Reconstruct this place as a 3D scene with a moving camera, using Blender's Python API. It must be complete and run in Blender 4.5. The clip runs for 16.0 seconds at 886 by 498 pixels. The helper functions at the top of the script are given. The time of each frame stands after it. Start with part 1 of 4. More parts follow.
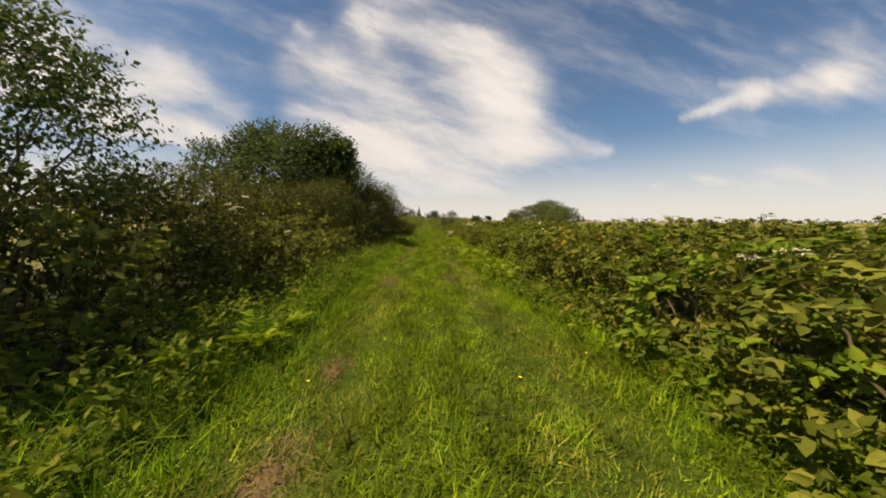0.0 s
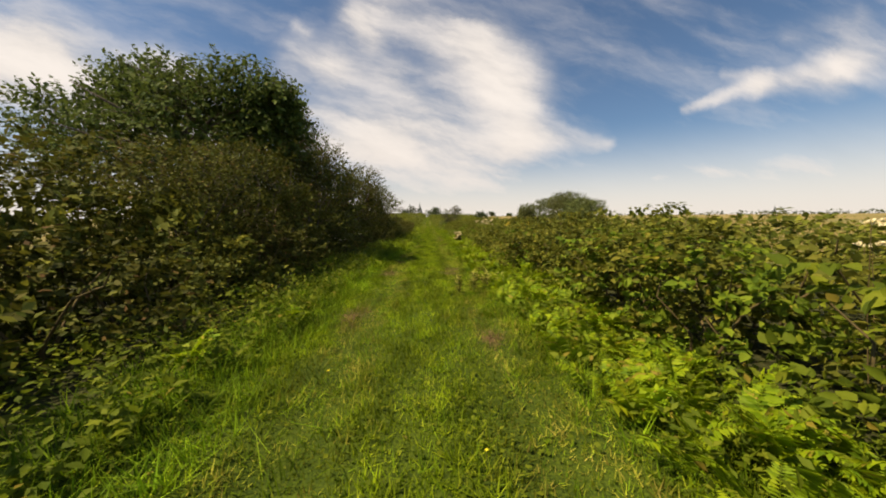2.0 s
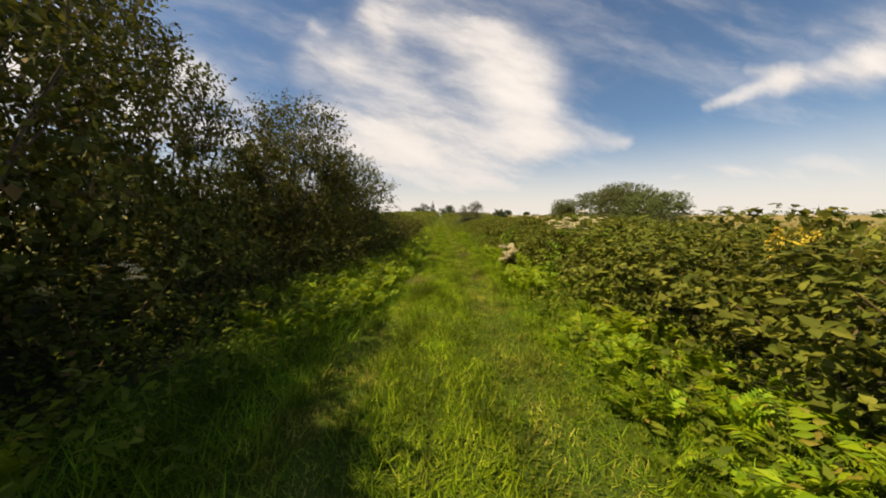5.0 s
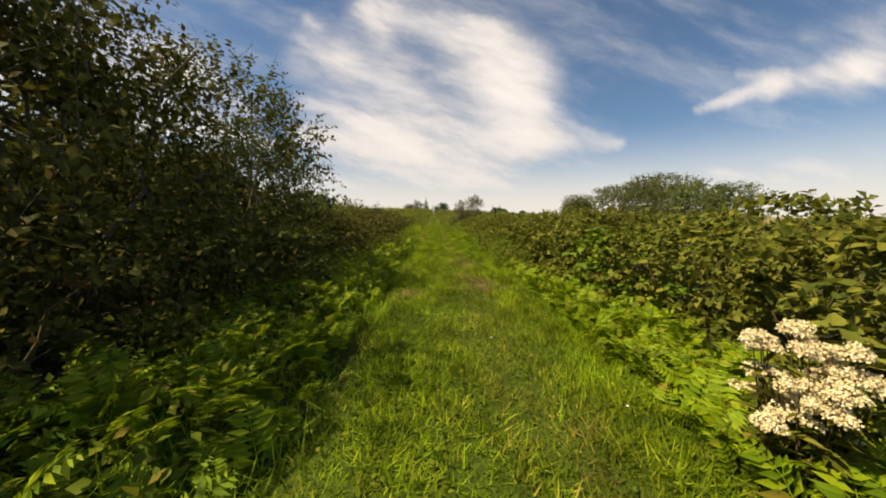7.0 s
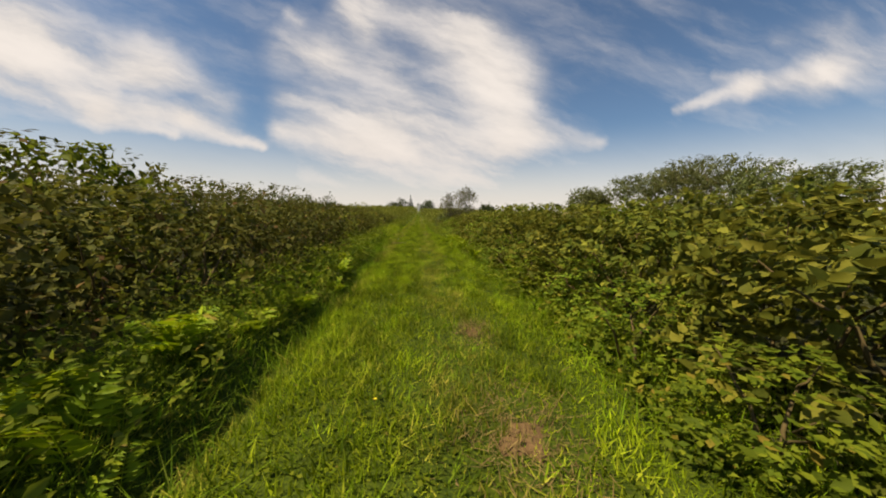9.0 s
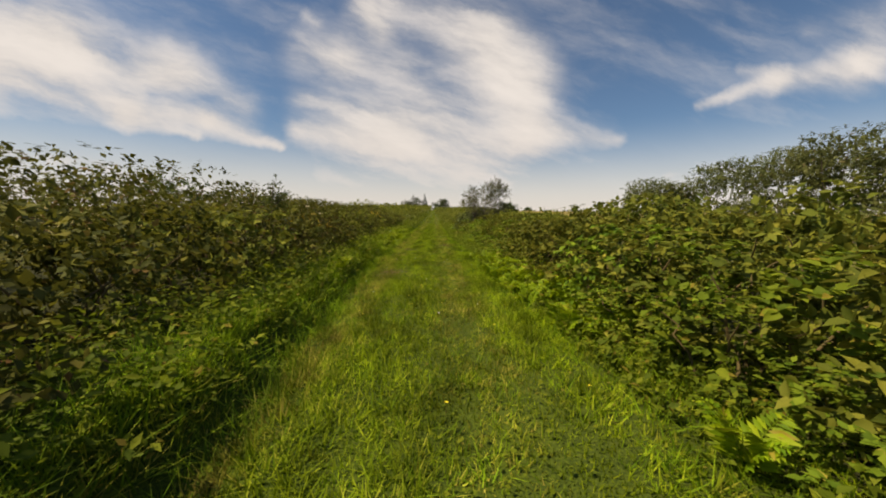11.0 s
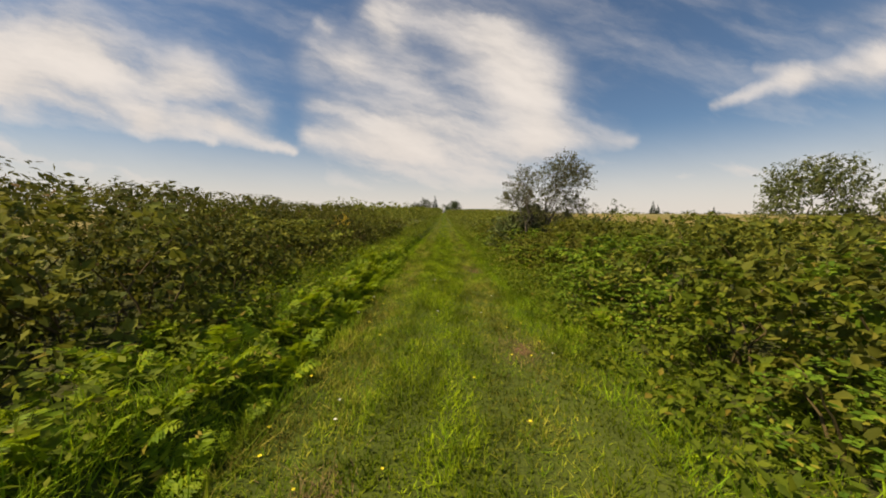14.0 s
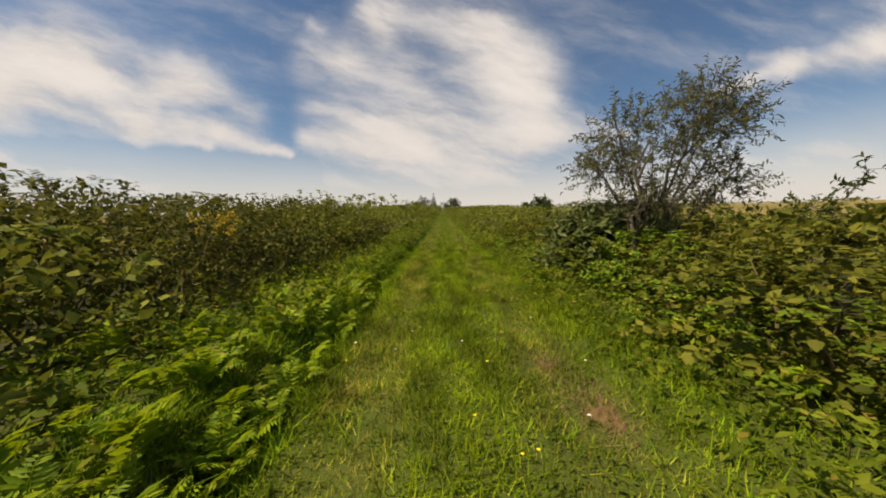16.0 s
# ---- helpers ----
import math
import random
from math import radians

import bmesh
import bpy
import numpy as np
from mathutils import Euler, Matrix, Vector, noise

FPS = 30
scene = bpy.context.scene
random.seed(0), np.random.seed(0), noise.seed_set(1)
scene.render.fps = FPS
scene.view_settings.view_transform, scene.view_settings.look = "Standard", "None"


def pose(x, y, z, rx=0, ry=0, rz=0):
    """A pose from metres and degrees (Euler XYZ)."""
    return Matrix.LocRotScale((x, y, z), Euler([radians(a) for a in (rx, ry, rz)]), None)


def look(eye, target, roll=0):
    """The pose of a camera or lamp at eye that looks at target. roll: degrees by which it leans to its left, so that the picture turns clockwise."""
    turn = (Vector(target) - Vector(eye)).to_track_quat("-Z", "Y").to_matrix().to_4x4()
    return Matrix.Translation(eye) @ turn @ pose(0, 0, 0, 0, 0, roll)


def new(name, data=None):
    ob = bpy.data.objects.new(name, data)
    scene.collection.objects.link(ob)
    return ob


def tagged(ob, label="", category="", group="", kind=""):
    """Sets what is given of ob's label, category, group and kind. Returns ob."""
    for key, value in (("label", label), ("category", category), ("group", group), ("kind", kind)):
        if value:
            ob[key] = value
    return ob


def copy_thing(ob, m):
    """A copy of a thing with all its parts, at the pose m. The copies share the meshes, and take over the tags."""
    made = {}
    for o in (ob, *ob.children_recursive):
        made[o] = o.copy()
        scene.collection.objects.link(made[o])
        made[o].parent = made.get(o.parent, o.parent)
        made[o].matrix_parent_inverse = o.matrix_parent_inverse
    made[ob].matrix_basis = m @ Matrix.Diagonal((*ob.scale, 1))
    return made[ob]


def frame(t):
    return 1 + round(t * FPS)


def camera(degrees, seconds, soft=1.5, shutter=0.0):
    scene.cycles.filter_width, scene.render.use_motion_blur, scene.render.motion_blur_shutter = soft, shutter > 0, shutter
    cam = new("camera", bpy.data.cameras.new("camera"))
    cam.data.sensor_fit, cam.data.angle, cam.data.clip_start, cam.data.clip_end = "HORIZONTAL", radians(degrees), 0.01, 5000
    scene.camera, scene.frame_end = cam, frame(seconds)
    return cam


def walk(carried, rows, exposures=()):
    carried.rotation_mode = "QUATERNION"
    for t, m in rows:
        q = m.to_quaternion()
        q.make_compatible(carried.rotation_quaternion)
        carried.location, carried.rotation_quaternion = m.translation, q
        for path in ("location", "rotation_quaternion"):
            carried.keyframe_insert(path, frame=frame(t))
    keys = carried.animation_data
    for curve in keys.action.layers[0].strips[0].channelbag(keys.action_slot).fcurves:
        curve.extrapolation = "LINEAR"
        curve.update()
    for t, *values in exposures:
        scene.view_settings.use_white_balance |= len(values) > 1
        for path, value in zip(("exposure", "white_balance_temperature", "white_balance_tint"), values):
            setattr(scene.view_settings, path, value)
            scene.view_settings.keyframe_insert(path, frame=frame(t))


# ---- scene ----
cam = camera(104.9, 16.0, soft=1.9)
PATH = [
    (0, (0.0, 0.0, 0.936), (0.1, 1.992, 0.794), 0.5),
    (0.5, (0.009, 1.422, 0.946), (0.104, 3.415, 0.804), 0.3),
    (1, (0.023, 2.837, 0.971), (0.116, 4.83, 0.825), 0.1),
    (1.5, (0.065, 4.224, 0.997), (0.154, 6.216, 0.843), -0.3),
    (2, (0.107, 5.582, 1.017), (0.195, 7.573, 0.856), -0.5),
    (2.5, (0.157, 6.933, 1.042), (0.241, 8.924, 0.879), -0.8),
    (3, (0.164, 8.286, 1.058), (0.235, 10.278, 0.895), -0.7),
    (3.5, (0.132, 9.629, 1.088), (0.174, 11.622, 0.93), -0.6),
    (4, (0.089, 10.987, 1.099), (0.105, 12.981, 0.939), -0.4),
    (6.5, (0.156, 17.975, 0.942), (0.189, 19.967, 0.764), 0.6),
    (7, (0.19, 19.366, 0.941), (0.243, 21.357, 0.762), 0.7),
    (7.5, (0.254, 20.781, 0.936), (0.331, 22.771, 0.755), 0.7),
    (8, (0.321, 22.205, 0.941), (0.425, 24.194, 0.758), 0.5),
    (8.5, (0.399, 23.645, 0.903), (0.528, 25.632, 0.715), 0.5),
    (9, (0.462, 25.093, 0.903), (0.598, 27.08, 0.715), 0.5),
    (11.5, (0.388, 32.341, 1.011), (0.416, 34.332, 0.815), 0.6),
    (12, (0.312, 33.777, 1.019), (0.323, 35.768, 0.832), 0.7),
    (12.5, (0.264, 35.228, 1.035), (0.266, 37.221, 0.86), 0.7),
    (13, (0.238, 36.678, 1.073), (0.237, 38.671, 0.903), 0.6),
    (13.5, (0.212, 38.098, 1.088), (0.209, 40.091, 0.918), 0.5),
    (14, (0.178, 39.477, 1.082), (0.17, 41.469, 0.903), 0.3),
    (14.5, (0.131, 40.82, 1.07), (0.119, 42.811, 0.883), -0.0),
    (15, (0.087, 42.137, 1.053), (0.075, 44.128, 0.865), -0.3),
    (15.5, (0.024, 43.457, 1.037), (0.015, 45.449, 0.849), -0.8),
    (16, (0.0, 44.8, 1.036), (-0.006, 46.791, 0.846), -1.4),
]
walk(cam, [(t, look(eye, target, roll)) for t, eye, target, roll in PATH], [(0, 0.45, 7300, 6), (3, 0.53, 7300, 6), (7, 0.55, 7300, 6), (9, 0.42, 7300, 6), (12, 0.3, 7300, 6), (16, 0.3, 7300, 6)])

# ---- light ----
SUN_EL, SUN_AZ = 55.0, 255.0   # height and compass turn of the sun, from +y towards +x
sun_dir = Vector((math.sin(radians(SUN_AZ)) * math.cos(radians(SUN_EL)),
                  math.cos(radians(SUN_AZ)) * math.cos(radians(SUN_EL)), math.sin(radians(SUN_EL))))
sun = new("sun", bpy.data.lights.new("sun", "SUN"))
sun.data.energy, sun.data.angle, sun.data.color = 5.0, radians(0.6), (1.0, 0.84, 0.60)
sun.matrix_world = look(sun_dir * 60, (0, 0, 0))


class Net:
    """Short hand for building a node tree."""

    def __init__(self, tree):
        self.t = tree
        tree.nodes.clear()

    def node(self, kind, **sets):
        n = self.t.nodes.new(kind)
        for k, v in sets.items():
            n.inputs[k].default_value = v
        return n

    def link(self, a, b):
        self.t.links.new(a, b)

    def put(self, value, socket):
        if isinstance(value, (int, float, tuple)):
            socket.default_value = value
        else:
            self.link(value, socket)

    def math(self, op, a, b=0.0, c=0.0, clamp=False):
        n = self.t.nodes.new("ShaderNodeMath")
        n.operation, n.use_clamp = op, clamp
        for v, s in zip((a, b, c), n.inputs):
            self.put(v, s)
        return n.outputs[0]

    def ramp01(self, v, lo, hi):
        n = self.t.nodes.new("ShaderNodeMapRange")
        n.interpolation_type = "SMOOTHSTEP"
        self.put(v, n.inputs[0])
        n.inputs[1].default_value, n.inputs[2].default_value = lo, hi
        return n.outputs[0]

    def noise(self, vec, scale, detail=3.0, rough=0.55):
        n = self.node("ShaderNodeTexNoise", Scale=scale, Detail=detail, Roughness=rough)
        if vec is not None:
            self.link(vec, n.inputs["Vector"])
        return n.outputs[0]

    def mix(self, fac, a, b, blend="MIX"):
        n = self.t.nodes.new("ShaderNodeMix")
        n.data_type, n.blend_type = "RGBA", blend
        self.put(fac, n.inputs[0])
        for v, s in ((a, n.inputs[6]), (b, n.inputs[7])):
            self.put((*v, 1.0) if isinstance(v, tuple) and len(v) == 3 else v, s)
        return n.outputs[2]

    def xyz(self, x, y, z):
        n = self.t.nodes.new("ShaderNodeCombineXYZ")
        for v, s in zip((x, y, z), n.inputs):
            self.put(v, s)
        return n.outputs[0]


world = bpy.data.worlds.new("sky")
scene.world = world
world.use_nodes = True
w = Net(world.node_tree)
sky = w.node("ShaderNodeTexSky")
sky.sky_type, sky.sun_disc = "NISHITA", False
sky.sun_elevation, sky.sun_rotation = radians(SUN_EL), radians(SUN_AZ)
sky.air_density, sky.dust_density, sky.ozone_density = 1.0, 0.6, 1.6
coord = w.node("ShaderNodeTexCoord").outputs["Generated"]
sep = w.node("ShaderNodeSeparateXYZ")
w.link(coord, sep.inputs[0])
dx, dy, dz = sep.outputs
front = w.math("MAXIMUM", dy, 0.08)
su, sv = w.math("DIVIDE", dx, front), w.math("DIVIDE", dz, front)
plane = w.xyz(su, sv, 0.0)
bend = w.math("SUBTRACT", w.noise(plane, 2.6, 7.0, 0.66), 0.5)
bend2 = w.math("SUBTRACT", w.noise(w.xyz(sv, su, 4.0), 4.2, 7.0, 0.64), 0.5)
su2 = w.math("ADD", su, w.math("MULTIPLY", bend, 0.13))
sv2 = w.math("ADD", sv, w.math("MULTIPLY", bend2, 0.07))
# cirrus drawn as soft strokes: start, end, half widths and weight on the plane of the sky ahead
STROKES = [(-1.63, 0.53, -1.05, 0.46, 0.1, 0.086, 1.15), (-1.05, 0.46, -0.73, 0.36, 0.083, 0.063, 1.0), (-0.73, 0.38, -0.53, 0.29, 0.063, 0.036, 0.9),
           (-1.25, 0.38, -0.86, 0.29, 0.066, 0.036, 1.0), (-0.86, 0.28, -0.62, 0.25, 0.027, 0.023, 0.95), (-0.62, 0.25, -0.43, 0.19, 0.03, 0.013, 0.95),
           (-0.89, 0.27, -0.66, 0.21, 0.017, 0.01, 0.6), (-1.64, 0.42, -1.25, 0.38, 0.1, 0.075, 1.2), (-0.79, 0.33, -0.62, 0.31, 0.017, 0.02, -0.5),
           (-0.15, 0.57, -0.1, 0.69, 0.058, 0.075, 0.9), (-0.2, 0.56, -0.15, 0.51, 0.03, 0.027, 0.9), (-0.37, 0.54, -0.33, 0.52, 0.013, 0.013, 0.4),
           (-0.36, 0.45, -0.26, 0.43, 0.053, 0.046, 0.85), (-0.26, 0.43, -0.1, 0.41, 0.05, 0.04, 0.45), (-0.01, 0.55, 0.15, 0.49, 0.066, 0.05, 0.55),
           (0.15, 0.5, 0.23, 0.38, 0.063, 0.07, 1.0), (0.23, 0.38, 0.27, 0.25, 0.075, 0.066, 0.95), (0.27, 0.24, 0.53, 0.22, 0.043, 0.023, 0.7),
           (0.1, 0.42, 0.06, 0.27, 0.108, 0.091, 0.4), (-0.36, 0.32, -0.1, 0.25, 0.027, 0.066, 0.8), (-0.38, 0.24, -0.14, 0.2, 0.023, 0.036, 0.8),
           (-0.14, 0.24, 0.24, 0.2, 0.075, 0.058, 0.9), (-0.07, 0.42, -0.01, 0.33, 0.083, 0.083, 0.35), (-0.36, 0.22, 0.19, 0.14, 0.041, 0.041, 0.4),
           (0.75, 0.32, 0.98, 0.39, 0.01, 0.025, 0.75), (0.98, 0.39, 1.24, 0.44, 0.025, 0.04, 0.8), (1.24, 0.45, 1.6, 0.52, 0.066, 0.066, 0.7),
           (1.05, 0.54, 1.28, 0.57, 0.033, 0.041, 0.35), (0.87, 0.42, 1.01, 0.42, 0.017, 0.017, 0.4), (0.35, 0.14, 0.6, 0.17, 0.023, 0.023, 0.4),
           (0.69, 0.14, 1.41, 0.13, 0.04, 0.056, 0.85), (-0.3, 0.09, 0.27, 0.09, 0.058, 0.058, 0.7), (-1.51, 0.22, -0.71, 0.09, 0.043, 0.033, 0.85)]
warped = w.xyz(su2, sv2, 0.0)


def vec(op, a, b, c=None):
    n = w.t.nodes.new("ShaderNodeVectorMath")
    n.operation = op
    for v, s in zip((a, b, c), n.inputs):
        if v is not None:
            w.put(v, s)
    return n


total = None
for u0, v0, u1, v1, r0, r1, weight in STROKES:
    eu, ev = u1 - u0, v1 - v0
    off = vec("SUBTRACT", warped, (u0, v0, 0.0)).outputs[0]
    sq = eu * eu + ev * ev
    along = w.math("ADD", vec("DOT_PRODUCT", off, (eu / sq, ev / sq, 0.0)).outputs["Value"], 0.0, clamp=True)
    scaled = vec("SCALE", (eu, ev, 0.0), None)
    w.link(along, scaled.inputs["Scale"])
    gap = vec("SUBTRACT", off, scaled.outputs[0]).outputs[0]
    q = w.math("DIVIDE", vec("LENGTH", gap, None).outputs["Value"], w.math("MULTIPLY_ADD", along, r1 - r0, r0))
    blob = w.math("MULTIPLY", w.math("EXPONENT", w.math("MULTIPLY", w.math("POWER", q, 1.7), -0.72)), weight)
    total = blob if total is None else w.math("ADD", total, blob)
streak = w.noise(w.xyz(w.math("MULTIPLY_ADD", su2, 2.4, w.math("MULTIPLY", sv2, 1.6)), w.math("MULTIPLY_ADD", sv2, 6.5, w.math("MULTIPLY", su2, 1.3)), 0.0), 1.25, 7.0, 0.58)
thick = w.math("MULTIPLY", w.math("MAXIMUM", total, 0.0), w.math("MULTIPLY_ADD", w.ramp01(streak, 0.27, 0.73), 1.12, 0.31))
ahead_cloud = w.math("SUBTRACT", 1.0, w.math("EXPONENT", w.math("MULTIPLY", w.math("POWER", thick, 1.35), -1.5)))
veil = w.math("MULTIPLY", w.ramp01(streak, 0.38, 0.75), 0.26)
ahead_cloud = w.math("MAXIMUM", ahead_cloud, veil)
high = w.math("ADD", w.math("MAXIMUM", dz, 0.0), 0.12)
around = w.noise(w.xyz(w.math("DIVIDE", dx, high), w.math("DIVIDE", dy, high), 0.0), 1.1, 6.0, 0.6)
around = w.math("MULTIPLY", w.ramp01(around, 0.42, 0.68), 0.4)
ahead = w.ramp01(dy, 0.1, 0.4)
cloud = w.math("ADD", w.math("MULTIPLY", ahead_cloud, ahead), w.math("MULTIPLY", around, w.math("SUBTRACT", 1.0, ahead)), clamp=True)
haze = w.math("MULTIPLY", w.math("SUBTRACT", 1.0, w.ramp01(dz, 0.0, 0.25)), 0.86)
cloud = w.math("MAXIMUM", cloud, haze)
SKY_GAIN = 0.062
blue = w.mix(1.0, sky.outputs[0], (SKY_GAIN * 0.86, SKY_GAIN * 1.02, SKY_GAIN * 1.22), "MULTIPLY")
white = w.mix(w.ramp01(streak, 0.3, 0.7), (0.51, 0.487, 0.51), (0.66, 0.622, 0.642))
white = w.mix(w.math("SUBTRACT", 1.0, w.ramp01(dz, 0.02, 0.30)), white, (0.63, 0.58, 0.588))
shade = w.mix(cloud, blue, white)
back = w.node("ShaderNodeBackground", Strength=1.0)
w.link(shade, back.inputs[0])
w.link(back.outputs[0], w.node("ShaderNodeOutputWorld").inputs[0])


# ---- materials ----
def material(name):
    m = bpy.data.materials.new(name)
    m.use_nodes = True
    return m, Net(m.node_tree)


def leaf_material(name, dark, mid, light, odd, odd_share=0.05, through_share=0.3, rough=0.66, gloss=0.10):
    """Leaves: each island its own green, a few turned, mottled by veins and dust."""
    m, n = material(name)
    isle = n.node("ShaderNodeNewGeometry").outputs["Random Per Island"]
    place = n.node("ShaderNodeTexCoord").outputs["Object"]
    own = n.node("ShaderNodeObjectInfo").outputs["Random"]
    col = n.mix(n.ramp01(isle, 0.0, 0.55), dark, mid)
    col = n.mix(n.ramp01(isle, 0.5, 1.0), col, light)
    pick = n.math("FRACT", n.math("MULTIPLY", isle, 37.0))
    col = n.mix(n.math("LESS_THAN", pick, odd_share), col, odd)
    grain = n.noise(place, 55.0, 3.0)
    col = n.mix(n.math("MULTIPLY", n.ramp01(grain, 0.35, 0.75), 0.35), col, mid)
    patch = n.noise(place, 1.9, 2.0)
    bright = n.node("ShaderNodeHueSaturation")
    n.link(n.math("MULTIPLY_ADD", own, 0.45, n.math("MULTIPLY_ADD", patch, 0.6, 0.5)), bright.inputs["Value"])
    n.link(n.math("MULTIPLY_ADD", own, 0.03, 0.485), bright.inputs["Hue"])
    n.link(col, bright.inputs["Color"])
    col = bright.outputs[0]
    p = n.node("ShaderNodeBsdfPrincipled", Roughness=rough)
    p.inputs["Specular IOR Level"].default_value = gloss
    n.link(col, p.inputs["Base Color"])
    bump = n.node("ShaderNodeBump", Strength=0.25, Distance=0.004)
    n.link(grain, bump.inputs["Height"])
    n.link(bump.outputs[0], p.inputs["Normal"])
    tr = n.node("ShaderNodeBsdfTranslucent")
    n.link(n.mix(0.6, col, light), tr.inputs[0])
    mx = n.node("ShaderNodeMixShader")
    mx.inputs[0].default_value = through_share
    n.link(p.outputs[0], mx.inputs[1])
    n.link(tr.outputs[0], mx.inputs[2])
    n.link(mx.outputs[0], n.node("ShaderNodeOutputMaterial").inputs[0])
    return m


def plain_material(name, a, b, scale, rough=0.9, bump=0.3, gloss=0.2, islands=False):
    """Bark, straw, petals: two tones in two sizes of grain."""
    m, n = material(name)
    place = n.node("ShaderNodeTexCoord").outputs["Object"]
    f1, f2 = n.noise(place, scale, 4.0), n.noise(place, scale * 7, 2.0)
    fac = n.math("MULTIPLY_ADD", f2, 0.4, n.math("MULTIPLY", f1, 0.6))
    if islands:
        fac = n.math("MULTIPLY_ADD", n.node("ShaderNodeNewGeometry").outputs["Random Per Island"], 0.6, n.math("MULTIPLY", fac, 0.4))
    col = n.mix(n.ramp01(fac, 0.25, 0.75), a, b)
    p = n.node("ShaderNodeBsdfPrincipled", Roughness=rough)
    p.inputs["Specular IOR Level"].default_value = gloss
    n.link(col, p.inputs["Base Color"])
    bp = n.node("ShaderNodeBump", Strength=bump, Distance=0.01)
    n.link(f2, bp.inputs["Height"])
    n.link(bp.outputs[0], p.inputs["Normal"])
    n.link(p.outputs[0], n.node("ShaderNodeOutputMaterial").inputs[0])
    return m


M_BRAMBLE = leaf_material("bramble leaf", (0.055, 0.075, 0.012), (0.122, 0.139, 0.021), (0.228, 0.223, 0.034), (0.17, 0.14, 0.04), 0.012, 0.3)
M_BRIGHT = leaf_material("young leaf", (0.070, 0.118, 0.013), (0.130, 0.195, 0.018), (0.225, 0.285, 0.026), (0.30, 0.25, 0.04), 0.05, 0.35)
M_CLOVER = leaf_material("clover leaf", (0.085, 0.135, 0.010), (0.140, 0.195, 0.014), (0.200, 0.250, 0.020), (0.24, 0.22, 0.04), 0.04, 0.35)
# alder's own green; on left-hand bushes and thicket its darkness stands in for shade
M_ALDER_AND_SHADE = leaf_material("alder and shaded thicket leaf", (0.036, 0.045, 0.009), (0.075, 0.086, 0.015), (0.148, 0.143, 0.026), (0.14, 0.08, 0.03), 0.06, 0.22)
M_TREE = leaf_material("broad tree leaf", (0.038, 0.062, 0.016), (0.070, 0.104, 0.024), (0.125, 0.155, 0.036), (0.12, 0.11, 0.03), 0.03, 0.3)
M_WILLOW = leaf_material("willow leaf", (0.095, 0.105, 0.042), (0.155, 0.165, 0.070), (0.240, 0.245, 0.120), (0.18, 0.13, 0.06), 0.04, 0.3)
M_OSIER = leaf_material("osier leaf", (0.056, 0.075, 0.024), (0.105, 0.128, 0.040), (0.175, 0.195, 0.072), (0.16, 0.13, 0.06), 0.04, 0.3)
M_FERN = leaf_material("fern frond", (0.105, 0.180, 0.010), (0.205, 0.300, 0.012), (0.330, 0.405, 0.016), (0.32, 0.24, 0.04), 0.03, 0.4, 0.6, 0.2)
M_PINE = leaf_material("conifer needles", (0.014, 0.024, 0.014), (0.024, 0.040, 0.020), (0.040, 0.060, 0.026), (0.04, 0.04, 0.02), 0.03, 0.1)
M_FAR = leaf_material("far foliage", (0.034, 0.052, 0.022), (0.055, 0.078, 0.030), (0.090, 0.110, 0.042), (0.10, 0.10, 0.04), 0.05, 0.2)
M_BARK = plain_material("grey bark", (0.07, 0.055, 0.042), (0.17, 0.145, 0.12), 9.0)
M_STEM = plain_material("green brown stem", (0.09, 0.075, 0.03), (0.14, 0.10, 0.05), 14.0)
M_STRAW = plain_material("dead straw", (0.13, 0.095, 0.038), (0.25, 0.185, 0.075), 20.0, islands=True)
M_SOIL = plain_material("bare soil", (0.10, 0.062, 0.030), (0.20, 0.125, 0.062), 16.0)
M_CREAM = plain_material("cream florets", (0.62, 0.52, 0.30), (0.82, 0.73, 0.50), 30.0, 0.8, islands=True)
M_WHITE = plain_material("white petals", (0.72, 0.72, 0.66), (0.85, 0.84, 0.78), 30.0, 0.7)
M_GOLD = plain_material("golden florets", (0.38, 0.27, 0.02), (0.56, 0.43, 0.05), 30.0, 0.8, islands=True)
M_LEMON = plain_material("lemon florets", (0.62, 0.56, 0.10), (0.80, 0.74, 0.22), 30.0, 0.7, islands=True)
M_YELLOW = plain_material("yellow petals", (0.75, 0.60, 0.02), (0.85, 0.74, 0.06), 30.0, 0.5)


